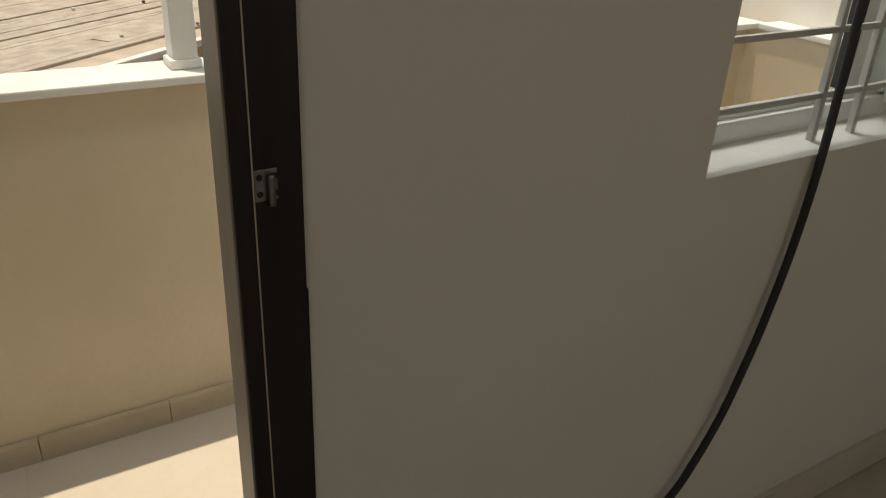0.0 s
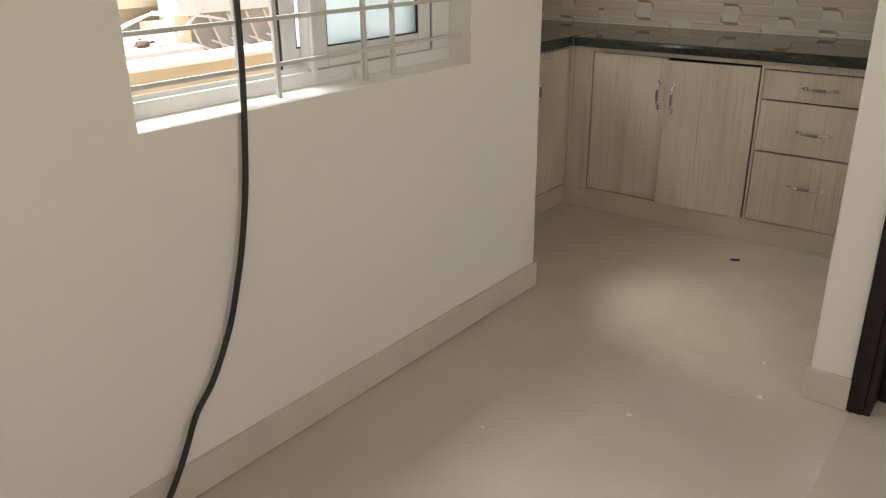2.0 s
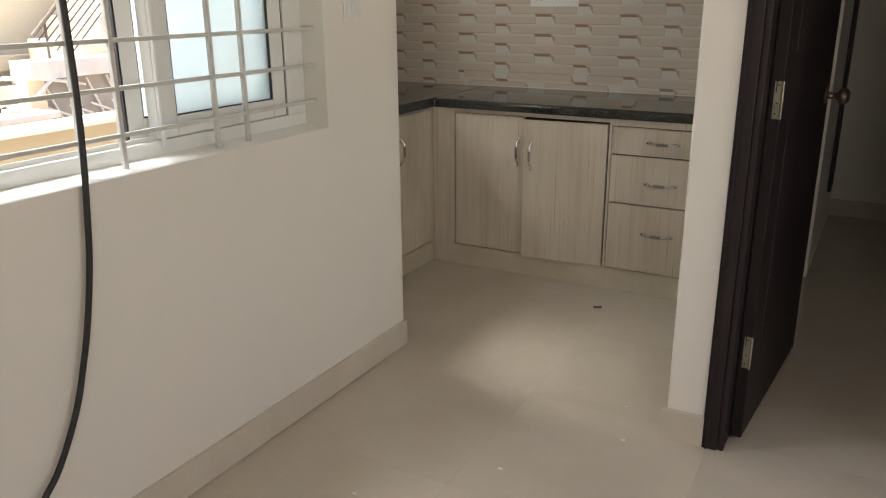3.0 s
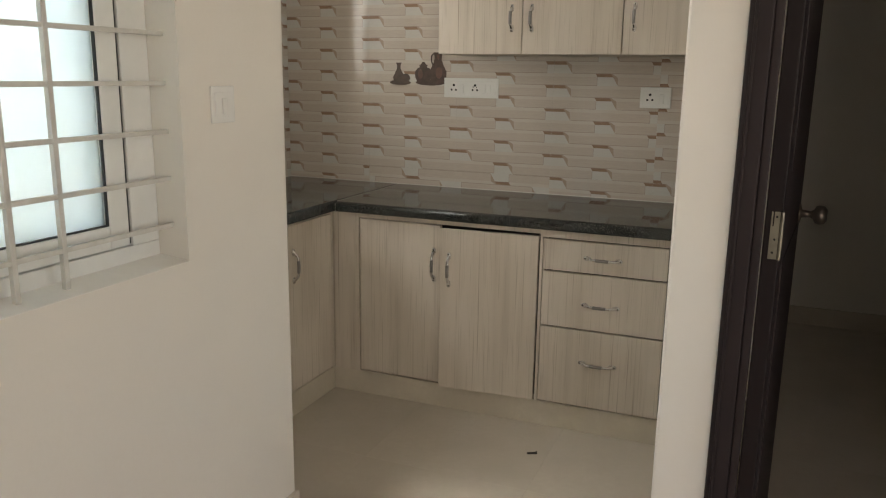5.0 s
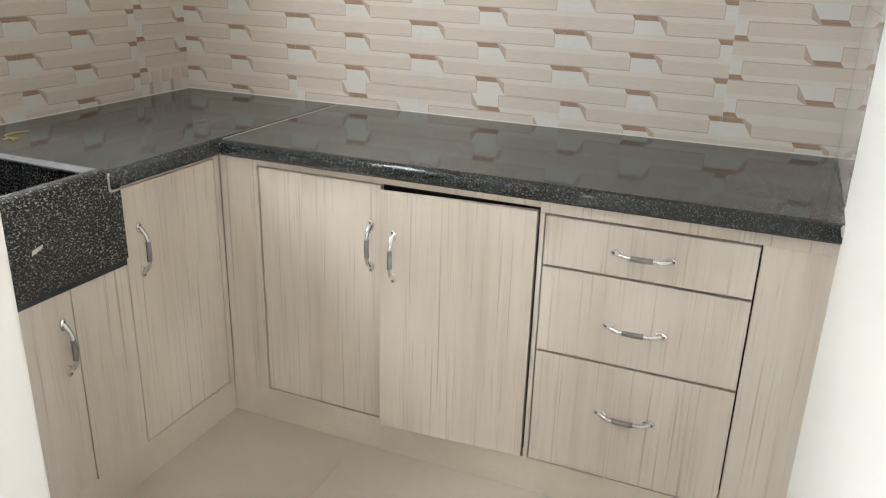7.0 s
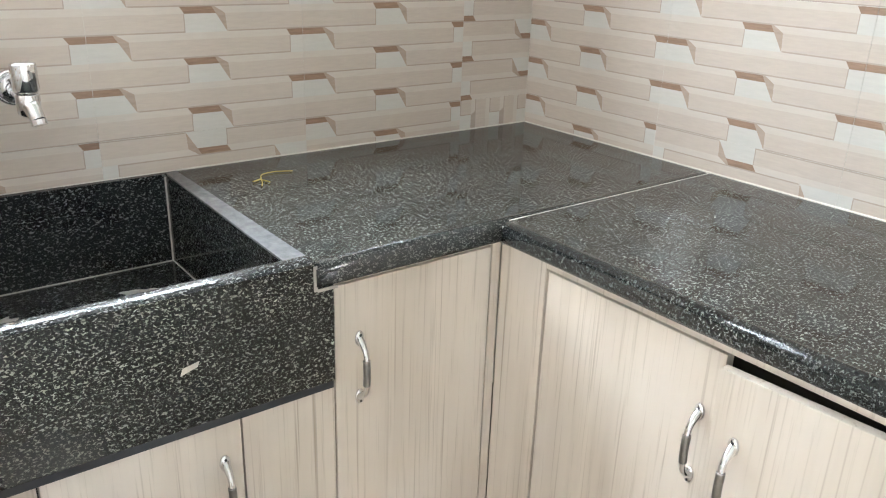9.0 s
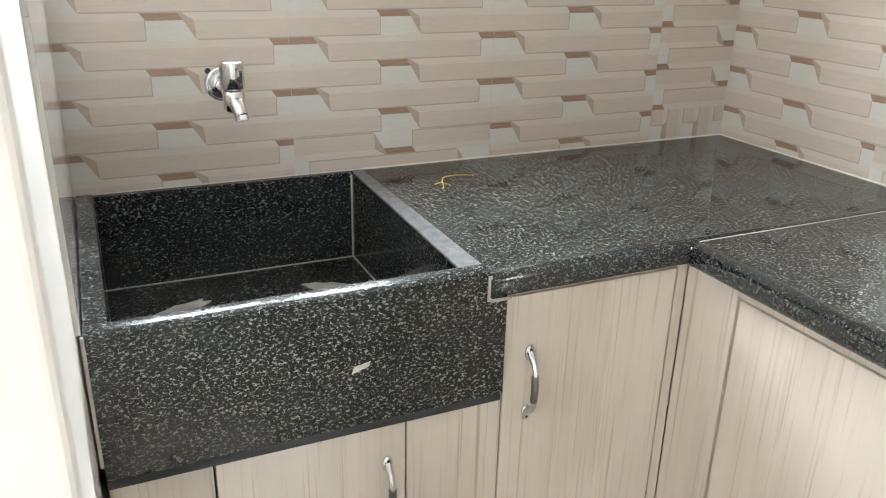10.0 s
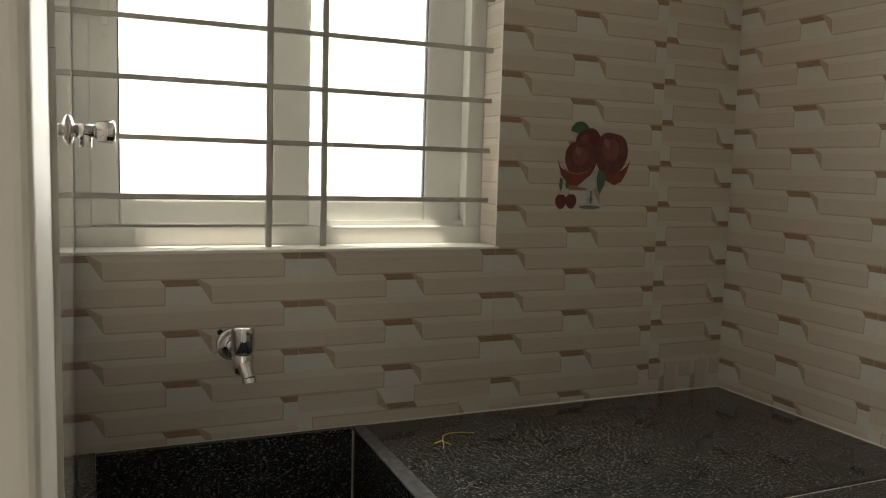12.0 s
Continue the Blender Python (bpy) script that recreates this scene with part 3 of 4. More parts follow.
door = front_y("cabinet_door", 0.612, 0.9415, 0.1085, 0.775, u)
pull((0, 0, 1), (FX, 0.657, 0.615), (1, 0, 0), parent=door)
u = carcass_y("sink_cabinet", 0.012, 0.608, "beige laminate unit under the granite sink", 0.58)
front_y("filler", 0.014, 0.15, 0.1, 0.6, u)
door = front_y("cabinet_door", 0.1535, 0.4415, 0.105, 0.6, u)
pull((0, 0, 1), (FX, 0.411, 0.468), (1, 0, 0), parent=door)
front_y("filler", 0.4445, 0.609, 0.1, 0.6, u)

bm = box((-0.42, FY + 0.008, 0), (1.095, FY + 0.03, 0.099), 0.001)
structure("plinth_back", bm, PLINTH, "beige plinth under the base units", "plinth")
structure("plinth_side", box((-0.45, 0.012, 0), (-0.42, FY + 0.008, 0.099), 0.001), PLINTH, "beige plinth under the sink units", "plinth")

# ---- kitchen: granite worktops and sink ----
TOP = 0.829


def slab(name, a, b, axis, label):
    """A worktop from corner a to b: a flat slab and, along its front in x (0) or y (1), a polished round nose."""
    w = thing(name, ((a[0] + b[0]) / 2, (a[1] + b[1]) / 2, 0.787), label, "worktop")
    r, n = 0.0185, 7
    arc = [(r * math.sin(math.pi / 2 * k / n), TOP - r + r * math.cos(math.pi / 2 * k / n)) for k in range(n + 1)]
    arc += [(r - 0.009 * (1 - math.cos(math.pi / 2 * k / 4)), 0.787 + 0.009 * (1 - math.sin(math.pi / 2 * k / 4))) for k in range(5)]
    out = [(0.0, 0.787), (0.0, TOP)] + arc[1:]
    if axis == 0:
        part("slab", box((a[0], a[1], 0.787), (b[0] - r, b[1], TOP)), GRAN, w)
        nose = prism([(b[0] - r + u, z) for u, z in out], "y", a[1], b[1])
    else:
        part("slab", box((a[0], a[1] + r, 0.787), (b[0], b[1], TOP)), GRAN, w)
        nose = prism([(a[1] + r - u, z) for u, z in out], "x", a[0], b[0])
    for f in nose.faces:
        f.smooth = abs(f.normal[1 - axis]) < 0.5
    part("nosing", nose, GRANN, w, "rounded polished front edge")
    return w


slab("worktop", (-1.003, 0.572), (-0.392, 1.562), 0, "speckled black granite worktop beside the sink")
slab("worktop", (-0.388, 0.943), (1.0895, 1.562), 1, "speckled black granite worktop along the back wall")
structure("worktop_joint", box((-0.3912, 0.962, 0.8), (-0.3888, 1.562, TOP + 0.0004)), CEMENT, "pale cement joint between the granite slabs", "joint")
structure("worktop_filler", prism([(-0.41, 0.972), (-0.398, 0.95), (-0.386, 0.946), (-0.386, 0.985), (-0.41, 0.985)], "z", 0.786, 0.819), CEMENT,
          "pale cement filling at the inner corner", "joint")

bm = bmesh.new()
bmesh.ops.create_icosphere(bm, subdivisions=2, radius=0.009, matrix=pose(1.0885, 0.95, 0.812) @ Matrix.Diagonal((0.8, 1.0, 1.7, 1)))
for vert in bm.verts:
    vert.co += noise.noise_vector(vert.co * 90) * 0.003
structure("worktop_end_filler", bm, CEMENT, "lumpy white cement at the end of the worktop", "joint")
bm = box((-0.999, 1.5585, TOP - 0.001), (1.0885, 1.5625, TOP + 0.0028), 0.001)
box((-1.0035, 0.5725, TOP - 0.001), (-0.9995, 1.5585, TOP + 0.0028), 0.001, bm)
structure("worktop_sealant", bm, TGROUT, "pale joint where the granite meets the tiles", "joint")

sink = thing("sink", (-0.7, 0.3, 0.6), "square black granite sink built from slabs", "sink")
bm = box((-0.424, 0.0125, 0.615), (-0.397, 0.6035, 0.787), 0.002)
box((-0.424, 0.0125, 0.787), (-0.397, 0.5705, TOP), 0.0, bm)
part("apron", bm, GRANA, sink, "speckled black granite apron")
part("apron_underside", box((-0.43, 0.0125, 0.598), (-0.404, 0.6035, 0.6145)), GASKET, sink)
part("front_rim", prism([(-0.426, TOP), (-0.426, TOP + 0.0045), (-0.42, TOP + 0.006), (-0.412, TOP + 0.0058), (-0.404, TOP + 0.0045), (-0.3985, TOP + 0.002), (-0.396, TOP)], "y", 0.0125, 0.5705), GRANRIM, sink, "polished front rim")
part("side_wall", box((-1.0, 0.0125, 0.63), (-0.4245, 0.042, TOP + 0.003), 0.002), GRANIN, sink)
part("side_wall", box((-0.985, 0.546, 0.63), (-0.4245, 0.571, TOP - 0.002), 0.001), GRANIN, sink)
part("cut_edge", prism([(-0.995, 0.549), (-0.408, 0.534), (-0.408, 0.5735), (-0.995, 0.5725)], "z", TOP - 0.0015, TOP + 0.0022), GRANCUT, sink, "rough pale cut edge")
part("back_wall", box((-1.0, 0.0425, 0.63), (-0.985, 0.5715, TOP + 0.001), 0.001), GRANIN, sink)
part("basin_floor", box((-0.985, 0.0425, 0.62), (-0.4245, 0.5525, 0.639)), GRANIN, sink)
bm = box((-0.985, 0.0425, 0.639), (-0.982, 0.5525, 0.641))
box((-0.982, 0.5438, 0.639), (-0.4245, 0.546, 0.6405), 0, bm)
box((-0.985, 0.543, 0.641), (-0.982, 0.546, TOP - 0.004), 0, bm)
part("cement_seams", bm, CEMENT, sink, "pale cement seams")
bm = box((-0.3965, 0.568, 0.783), (-0.3945, 0.574, TOP - 0.004))
box((-0.3965, 0.574, 0.781), (-0.3945, 0.609, 0.786), 0, bm)
part("cement_bead", bm, CEMENT, sink, "pale cement along the slab end")
bm = box((-0.4, 0.0085, 0.64), (-0.394, 0.0135, TOP + 0.002), 0.0015)
part("cement_bead", bm, CEMENT, sink, "chipped cement along the wall")


def blob(name, c, r, turn, z, h, mat, label, category, seed=1):
    """A flat irregular patch."""
    rnd = random.Random(seed)
    pts = []
    for i in range(20):
        a = 2 * math.pi * i / 20
        k = 1 + 0.18 * rnd.uniform(-1, 1)
        x, y = r[0] * k * math.cos(a), r[1] * k * math.sin(a)
        pts.append((c[0] + x * math.cos(turn) - y * math.sin(turn), c[1] + x * math.sin(turn) + y * math.cos(turn)))
    return solo(name, prism(pts, "z", z, z + h), mat, label, category)


blob("cement_spill", (-0.845, 0.165), (0.02, 0.062), 0.45, 0.639, 0.0012, CEMENT, "flat pale patch on the sink floor", "stain", 3)
blob("cement_spill", (-0.845, 0.45), (0.02, 0.058), -0.55, 0.639, 0.0012, CEMENT, "flat pale patch on the sink floor", "stain", 5)
solo("cement_mark", prism([(0.352, 0.705), (0.378, 0.713), (0.381, 0.721), (0.356, 0.716)], "x", -0.3968, -0.3958), CEMENT, "small pale scrape on the sink apron", "stain")

# bits left lying about
bm = tube([(-0.872, 0.777, TOP + 0.002), (-0.884, 0.743, TOP + 0.0025), (-0.88, 0.712, TOP + 0.002), (-0.855, 0.697, TOP + 0.002), (-0.825, 0.686, TOP + 0.002), (-0.806, 0.676, TOP + 0.002)], 0.0012, None, 6)
tube([(-0.845, 0.693, TOP + 0.002), (-0.82, 0.7, TOP + 0.003)], 0.0014, bm, 6)
tube([(-0.85, 0.694, TOP + 0.002), (-0.838, 0.672, TOP + 0.003)], 0.0014, bm, 6)
STRING = surface("yellow_thread", (0.45, 0.33, 0.08), (0.6, 0.45, 0.12), 0.7)
solo("thread", bm, STRING, "short frayed yellow thread on the granite worktop", "thread")
bm = rod((0.53, 0.712, 0.0045), (0.56, 0.726, 0.0045), 0.0042, None, 8)
rod((0.558, 0.725, 0.0055), (0.562, 0.727, 0.0055), 0.0055, bm, 8)
solo("screw_stub", bm, GAP, "dark metal screw lying on the floor", "screw")
CHIP = surface("plaster_chip", (0.7, 0.68, 0.62), (0.8, 0.78, 0.72), 0.8)
for i, (x, y) in enumerate(((0.912, -0.074), (0.964, -0.281), (1.02, 0.35), (0.7, -0.6), (0.4, -0.9))):
    s = 0.005 + 0.002 * (i % 2)
    solo("plaster_chip", box((x - s, y - s * 0.7, 0), (x + s, y + s * 0.7, 0.003), 0.001), CHIP, "tiny white plaster chip on the floor", "debris", "plaster chips")

# ---- kitchen: wall units ----
for a, b, hx in ((-0.062, 0.294, 0.252), (0.296, 0.6865, 0.333), (0.6885, 1.08, 0.73)):
    u = thing("wall_cabinet", (a, 1.24, 1.43), "beige laminate wall cabinet over the worktop", "kitchen cabinet", "wall units")
    part("body", box((a, 1.257, 1.428), (b, 1.56, 2.1), 0.001), LAMSIDE, u)
    door = part("cabinet_door", box((a + 0.001, 1.238, 1.428), (b - 0.001, 1.256, 2.098), 0.0015), LAM, u)
    pull((0, 0, 1), (hx, 1.238, 1.565), (0, -1, 0), 0.1, door)

# ---- taps ----
t = thing("tap", (-1.003, 0.296, 1.02), "chrome wall tap over the sink", "tap")
m = pose(-1.003, 0.296, 1.025, 0, 90, 0)
part("flange", lathe([(0.033, 0), (0.033, 0.004), (0.031, 0.0075), (0.028, 0.0085), (0.0255, 0.0075), (0.0235, 0.004), (0.013, 0.0045)], m, None, 28), CHROME, t)
bm = tube([(-0.995, 0.296, 1.022), (-0.95, 0.296, 1.022), (-0.885, 0.296, 1.022)], 0.0125, None, 14)
lathe([(0.012, -0.024), (0.0185, -0.018), (0.0195, 0.0), (0.0195, 0.012), (0.017, 0.016)], pose(-0.88, 0.296, 1.018), bm)
tube([(-0.876, 0.297, 1.015), (-0.86, 0.299, 1.006), (-0.849, 0.302, 0.992)], 0.0125, bm, 14, [0.016, 0.0135, 0.0122])
part("hole_in_tile", rod((-1.0028, 0.272, 1.05), (-1.0022, 0.272, 1.05), 0.006, None, 10), HOLE, t)
part("body", bm, CHROME, t)
hd = part("handle", lathe([(0.019, 0), (0.021, 0.003), (0.021, 0.0435), (0.0205, 0.0475), (0.013, 0.049)], pose(-0.88, 0.296, 1.036), None, 28), CHROME, t)
part("marker", box((-0.86, 0.301, 1.06), (-0.8585, 0.305, 1.072), 0.0005), STEEL, hd)
part("nozzle", rod((-0.8495, 0.3018, 0.993), (-0.8465, 0.3026, 0.985), 0.0128, None, 18), CHROME, t)
t = thing("angle_valve", (-0.83, 0.011, 1.43), "chrome angle valve on the wall beside the window", "valve")
part("flange", lathe([(0.026, 0), (0.026, 0.003), (0.02, 0.007), (0.012, 0.009)], pose(-0.83, 0.0105, 1.43, -90, 0, 0)), CHROME, t)
bm = lathe([(0.0115, 0), (0.0115, 0.036)], pose(-0.83, 0.017, 1.43, -90, 0, 0))
rod((-0.83, 0.036, 1.43), (-0.83, 0.036, 1.404), 0.0095, bm, 14)
part("body", bm, CHROME, t)
part("knob", lathe([(0.012, 0), (0.0165, 0.003), (0.019, 0.026), (0.017, 0.03), (0.01, 0.031)], pose(-0.83, 0.05, 1.43, -90, 0, 0), None, 8), CHROME, t)


# ---- switch plates ----
def plate(name, c, ux, out, w, h, cells, label):
    """A moulded plate: cells are (offset, 'socket' or 'switch')."""
    c, ux, o, uz = Vector(c), Vector(ux), Vector(out), Vector((0, 0, 1))
    t = thing(name, c, label, "switch plate")

    def slab_at(u, v, w2, h2, d0, d1, bev=0.0008):
        bm = box((-w2, -h2, d0), (w2, h2, d1), bev)
        m = Matrix((ux, uz, o)).transposed().to_4x4()
        bmesh.ops.transform(bm, matrix=Matrix.Translation(c + ux * u + uz * v) @ m, verts=bm.verts)
        return bm
    part("plate", slab_at(0, 0, w / 2, h / 2, 0, 0.006, 0.003), PLASTIC, t)
    part("insert", slab_at(0, 0, w / 2 - 0.011, h / 2 - 0.015, 0.006, 0.0085), PLASTIC, t)
    for u, what in cells:
        if what == "switch":
            part("rocker", slab_at(u, -0.004, 0.009, 0.019, 0.0085, 0.0125, 0.002), PLASTIC, t)
        else:
            bm = None
            for du, dv, r in ((0, 0.012, 0.0056), (-0.0105, -0.009, 0.0045), (0.0105, -0.009, 0.0045)) + (((-0.008, 0.004, 0.0025), (0.008, 0.004, 0.0025)) if what == "five" else ()):
                p = c + ux * (u + du) + uz * dv + o * 0.0083
                bm = rod(p, p + o * 0.0012, r, bm, 10)
            part("socket_hole", bm, HOLE, t)
    return t


plate("switch_plate", (-0.033, 1.562, 1.287), (1, 0, 0), (0, -1, 0), 0.262, 0.088,
      [(-0.082, "socket"), (-0.042, "switch"), (0.02, "five"), (0.062, "switch"), (0.086, "switch")], "white socket and switch plate on the tiles")
plate("switch_plate", (0.783, 1.562, 1.263), (1, 0, 0), (0, -1, 0), 0.126, 0.086, [(-0.022, "socket"), (0.026, "switch")], "white single socket plate on the tiles")
plate("switch_plate", (0.0, -0.264, 1.267), (0, 1, 0), (1, 0, 0), 0.088, 0.088, [(0.0, "switch")], "white switch plate beside the hall window")

# ---- stickers on the tiles ----
POT = surface("sticker_dark_brown", (0.045, 0.025, 0.018), (0.1, 0.058, 0.043), 0.3, scale=40, grain=150, bumpy=0.0)
RED = surface("sticker_red", (0.1, 0.024, 0.022), (0.185, 0.052, 0.044), 0.3, scale=40, bumpy=0.0)
RED2 = surface("sticker_deep_red", (0.09, 0.014, 0.013), (0.16, 0.03, 0.024), 0.3, scale=40, bumpy=0.0)
SHINE = surface("sticker_red_shine", (0.26, 0.09, 0.07), (0.34, 0.14, 0.11), 0.3, scale=60, bumpy=0.0)
DKRED = surface("sticker_bowl_red", (0.16, 0.03, 0.015), (0.26, 0.06, 0.025), 0.3, scale=60, bumpy=0.0)
GREEN = surface("sticker_green", (0.04, 0.1, 0.06), (0.08, 0.16, 0.09), 0.3, scale=60, bumpy=0.0)
RED3 = surface("sticker_light_red", (0.17, 0.05, 0.042), (0.25, 0.085, 0.07), 0.3, scale=50, bumpy=0.0)
LEAD = surface("sticker_grey_line", (0.1, 0.1, 0.1), (0.2, 0.2, 0.19), 0.3, scale=60, bumpy=0.0)
PALE = surface("sticker_pale_glass", (0.42, 0.42, 0.4), (0.62, 0.62, 0.58), 0.2, scale=60, bumpy=0.0)


def pot_outline(cx, z0, profile):
    return [(cx + r, z0 + h) for r, h in profile] + [(cx - r, z0 + h) for r, h in reversed(profile)]


def ring(cx, cz, rx, rz, n=20, turn=0.0, point=0.0):
    out = []
    for i in range(n):
        a = 2 * math.pi * i / n
        x, z = rx * math.cos(a), rz * math.sin(a) * (1 + point * math.cos(a))
        out.append((cx + x * math.cos(turn) - z * math.sin(turn), cz + x * math.sin(turn) + z * math.cos(turn)))
    return out


YS = 1.5615
t = thing("pot_sticker", (-0.24, YS, 1.3), "dark brown sticker of two clay pots and a jug", "wall sticker")
part("plate_shape", prism(ring(-0.235, 1.308, 0.075, 0.014), "y", YS - 0.0007, YS), POT, t)
part("pot_shape", prism(pot_outline(-0.27, 1.31, [(0.03, 0), (0.042, 0.022), (0.042, 0.045), (0.03, 0.062), (0.016, 0.066), (0.022, 0.074), (0.012, 0.08), (0.005, 0.09)]), "y", YS - 0.0011, YS - 0.0007), POT, t)
part("jug_shape", prism(pot_outline(-0.197, 1.309, [(0.028, 0), (0.042, 0.025), (0.042, 0.05), (0.026, 0.078), (0.018, 0.1), (0.018, 0.118), (0.024, 0.134)]), "y", YS - 0.0015, YS - 0.0011), POT, t)
part("jug_handle", tube([(-0.214, YS - 0.002, 1.438), (-0.228, YS - 0.002, 1.43), (-0.23, YS - 0.002, 1.405), (-0.222, YS - 0.002, 1.385)], 0.003, None, 6), POT, t)
CLAY = surface("sticker_clay", (0.1, 0.05, 0.035), (0.16, 0.085, 0.06), 0.3, scale=60, bumpy=0.0)
part("pot_shine", prism(ring(-0.285, 1.345, 0.012, 0.022), "y", YS - 0.0019, YS - 0.0015), CLAY, t)
part("jug_shine", prism(ring(-0.192, 1.352, 0.017, 0.026), "y", YS - 0.0021, YS - 0.0017), CLAY, t)
part("jug_shine", prism(ring(-0.196, 1.425, 0.006, 0.014), "y", YS - 0.0021, YS - 0.0017), CLAY, t)
t = thing("pot_sticker", (-0.388, YS, 1.3), "small dark brown sticker of a jug and bowl", "wall sticker")
part("plate_shape", prism(ring(-0.388, 1.306, 0.054, 0.012), "y", YS - 0.0007, YS), POT, t)
part("jug_shape", prism(pot_outline(-0.396, 1.308, [(0.024, 0), (0.03, 0.02), (0.018, 0.045), (0.009, 0.06), (0.009, 0.075), (0.014, 0.088)]), "y", YS - 0.0011, YS - 0.0007), POT, t)
part("bowl_shape", prism(ring(-0.361, 1.327, 0.024, 0.019), "y", YS - 0.0015, YS - 0.0011), POT, t)

XS = -1.0025


def decal(name, outline, k, mat, parent):
    return part(name, prism(outline, "x", XS + 0.0004 * k, XS + 0.0004 * (k + 1)), mat, parent)


def ripe(cy, cz, ry, rz, turn=0.0):
    """A fruit with a broad shoulder, a small dip at the top and a narrower foot."""
    out = []
    for i in range(28):
        a = 2 * math.pi * i / 28
        y = ry * math.cos(a) * (1 + 0.1 * math.sin(a))
        z = rz * math.sin(a) * (1 - (0.1 * max(0, math.sin(a)) ** 14))
        out.append((cy + y * math.cos(turn) - z * math.sin(turn), cz + y * math.sin(turn) + z * math.cos(turn)))
    return out


def petal(pairs, drop):
    """A thin curled band: an upper line of (y, z) pairs and the same line lowered in its middle."""
    n = len(pairs) - 1
    return pairs + [(y, z - drop * math.sin(math.pi * k / n)) for k, (y, z) in reversed(list(enumerate(pairs)))][1:-1]


t = thing("fruit_sticker", (XS, 1.128, 1.3), "sticker of three red fruits in a glass bowl", "wall sticker")
decal("bowl_foot", ring(1.128, 1.306, 0.037, 0.008), 0, PALE, t)
decal("foot_edge", ring(1.128, 1.304, 0.03, 0.0045), 1, LEAD, t)
decal("bowl_stem", pot_outline(1.128, 1.309, [(0.013, 0), (0.008, 0.008), (0.014, 0.014), (0.008, 0.02), (0.013, 0.028), (0.009, 0.036), (0.022, 0.046)]), 1, PALE, t)
decal("stem_line", pot_outline(1.13, 1.312, [(0.002, 0), (0.004, 0.01), (0.0015, 0.02), (0.003, 0.03)]), 2, LEAD, t)
decal("glass_bowl", [(1.042, 1.388), (1.05, 1.372), (1.075, 1.356), (1.106, 1.35), (1.15, 1.35), (1.185, 1.355), (1.21, 1.368), (1.226, 1.388), (1.18, 1.39), (1.1, 1.39)], 0, PALE, t)
decal("fruit", ripe(1.118, 1.452, 0.036, 0.04, 0.25), 2, RED2, t)
decal("fruit", ripe(1.098, 1.416, 0.044, 0.047, 0.1), 3, RED, t)
decal("fruit", ripe(1.182, 1.432, 0.047, 0.054, -0.15), 4, RED, t)
decal("shine", ripe(1.094, 1.424, 0.02, 0.022, 0.3), 4, RED3, t)
decal("shine", ripe(1.18, 1.442, 0.024, 0.028, 0.2), 5, RED3, t)
decal("shine", ring(1.104, 1.464, 0.014, 0.009, turn=0.6), 3, RED3, t)
decal("highlight", ring(1.088, 1.436, 0.006, 0.011, turn=0.5), 5, SHINE, t)
decal("highlight", ring(1.168, 1.456, 0.007, 0.013, turn=0.5), 6, SHINE, t)
decal("bowl_petal", petal([(1.033, 1.414), (1.044, 1.396), (1.066, 1.385), (1.09, 1.382), (1.112, 1.388), (1.132, 1.4)], 0.03), 5, DKRED, t)
decal("bowl_petal", petal([(1.152, 1.392), (1.172, 1.384), (1.194, 1.386), (1.214, 1.394), (1.228, 1.404), (1.238, 1.418)], 0.03), 5, DKRED, t)
decal("petal_rim", petal([(1.034, 1.415), (1.062, 1.388), (1.09, 1.384), (1.112, 1.389), (1.13, 1.4)], 0.004), 6, SHINE, t)
decal("leaf", [(1.066, 1.482), (1.07, 1.493), (1.08, 1.502), (1.095, 1.505), (1.108, 1.5), (1.118, 1.49), (1.1, 1.484), (1.085, 1.477)], 4, GREEN, t)
decal("leaf", [(1.147, 1.392), (1.158, 1.388), (1.168, 1.391), (1.17, 1.375), (1.164, 1.355), (1.153, 1.335), (1.146, 1.35), (1.143, 1.372)], 6, GREEN, t)
decal("leaf", [(1.043, 1.372), (1.05, 1.37), (1.05, 1.348), (1.044, 1.34), (1.041, 1.356)], 1, GREEN, t)
decal("leaf", [(1.06, 1.366), (1.067, 1.36), (1.066, 1.35), (1.06, 1.345), (1.058, 1.356)], 1, GREEN, t)
decal("cherry", ripe(1.047, 1.317, 0.015, 0.018), 1, RED2, t)
decal("cherry", ripe(1.075, 1.318, 0.015, 0.018), 2, RED2, t)

# ---- the cable and its socket ----
bm = tube([(-0.3, -1.36, 1.62), (-0.12, -1.3, 1.46), (-0.055, -1.284, 1.432), (-0.03, -1.28, 1.424), (-0.012, -1.279, 1.37), (-0.006, -1.28, 1.17), (0.004, -1.292, 1.0), (0.014, -1.31, 0.87), (0.016, -1.326, 0.738), (0.018, -1.354, 0.607),
           (0.019, -1.381, 0.514), (0.02, -1.419, 0.409), (0.02, -1.481, 0.297), (0.02, -1.539, 0.231), (0.022, -1.58, 0.157), (0.026, -1.611, 0.109), (0.035, -1.655, 0.06), (0.045, -1.7, 0.04), (0.07, -1.76, 0.01), (0.12, -1.9, 0.008)], 0.0074, None, 10)
solo("power_cable", bm, CABLE, "thick black cable hanging from the window grill", "cable")
solo("thin_wire", tube([(-0.07, -1.245, 1.42), (-0.07, -1.24, 1.437), (-0.07, -1.228, 1.448), (-0.07, -1.206, 1.445), (-0.07, -1.189, 1.436), (-0.07, -1.166, 1.427), (-0.07, -1.152, 1.427), (-0.07, -1.143, 1.437)], 0.0035, None, 8), CABLE, "thin dark wire looped over the window grill", "wire")
t = thing("socket_box", (0.05, -1.66, 0), "white extension socket board lying against the skirting", "socket board")
lean = Matrix.Translation((0.044, -1.622, 0.0)) @ Matrix.Rotation(radians(-42), 4, "Z")
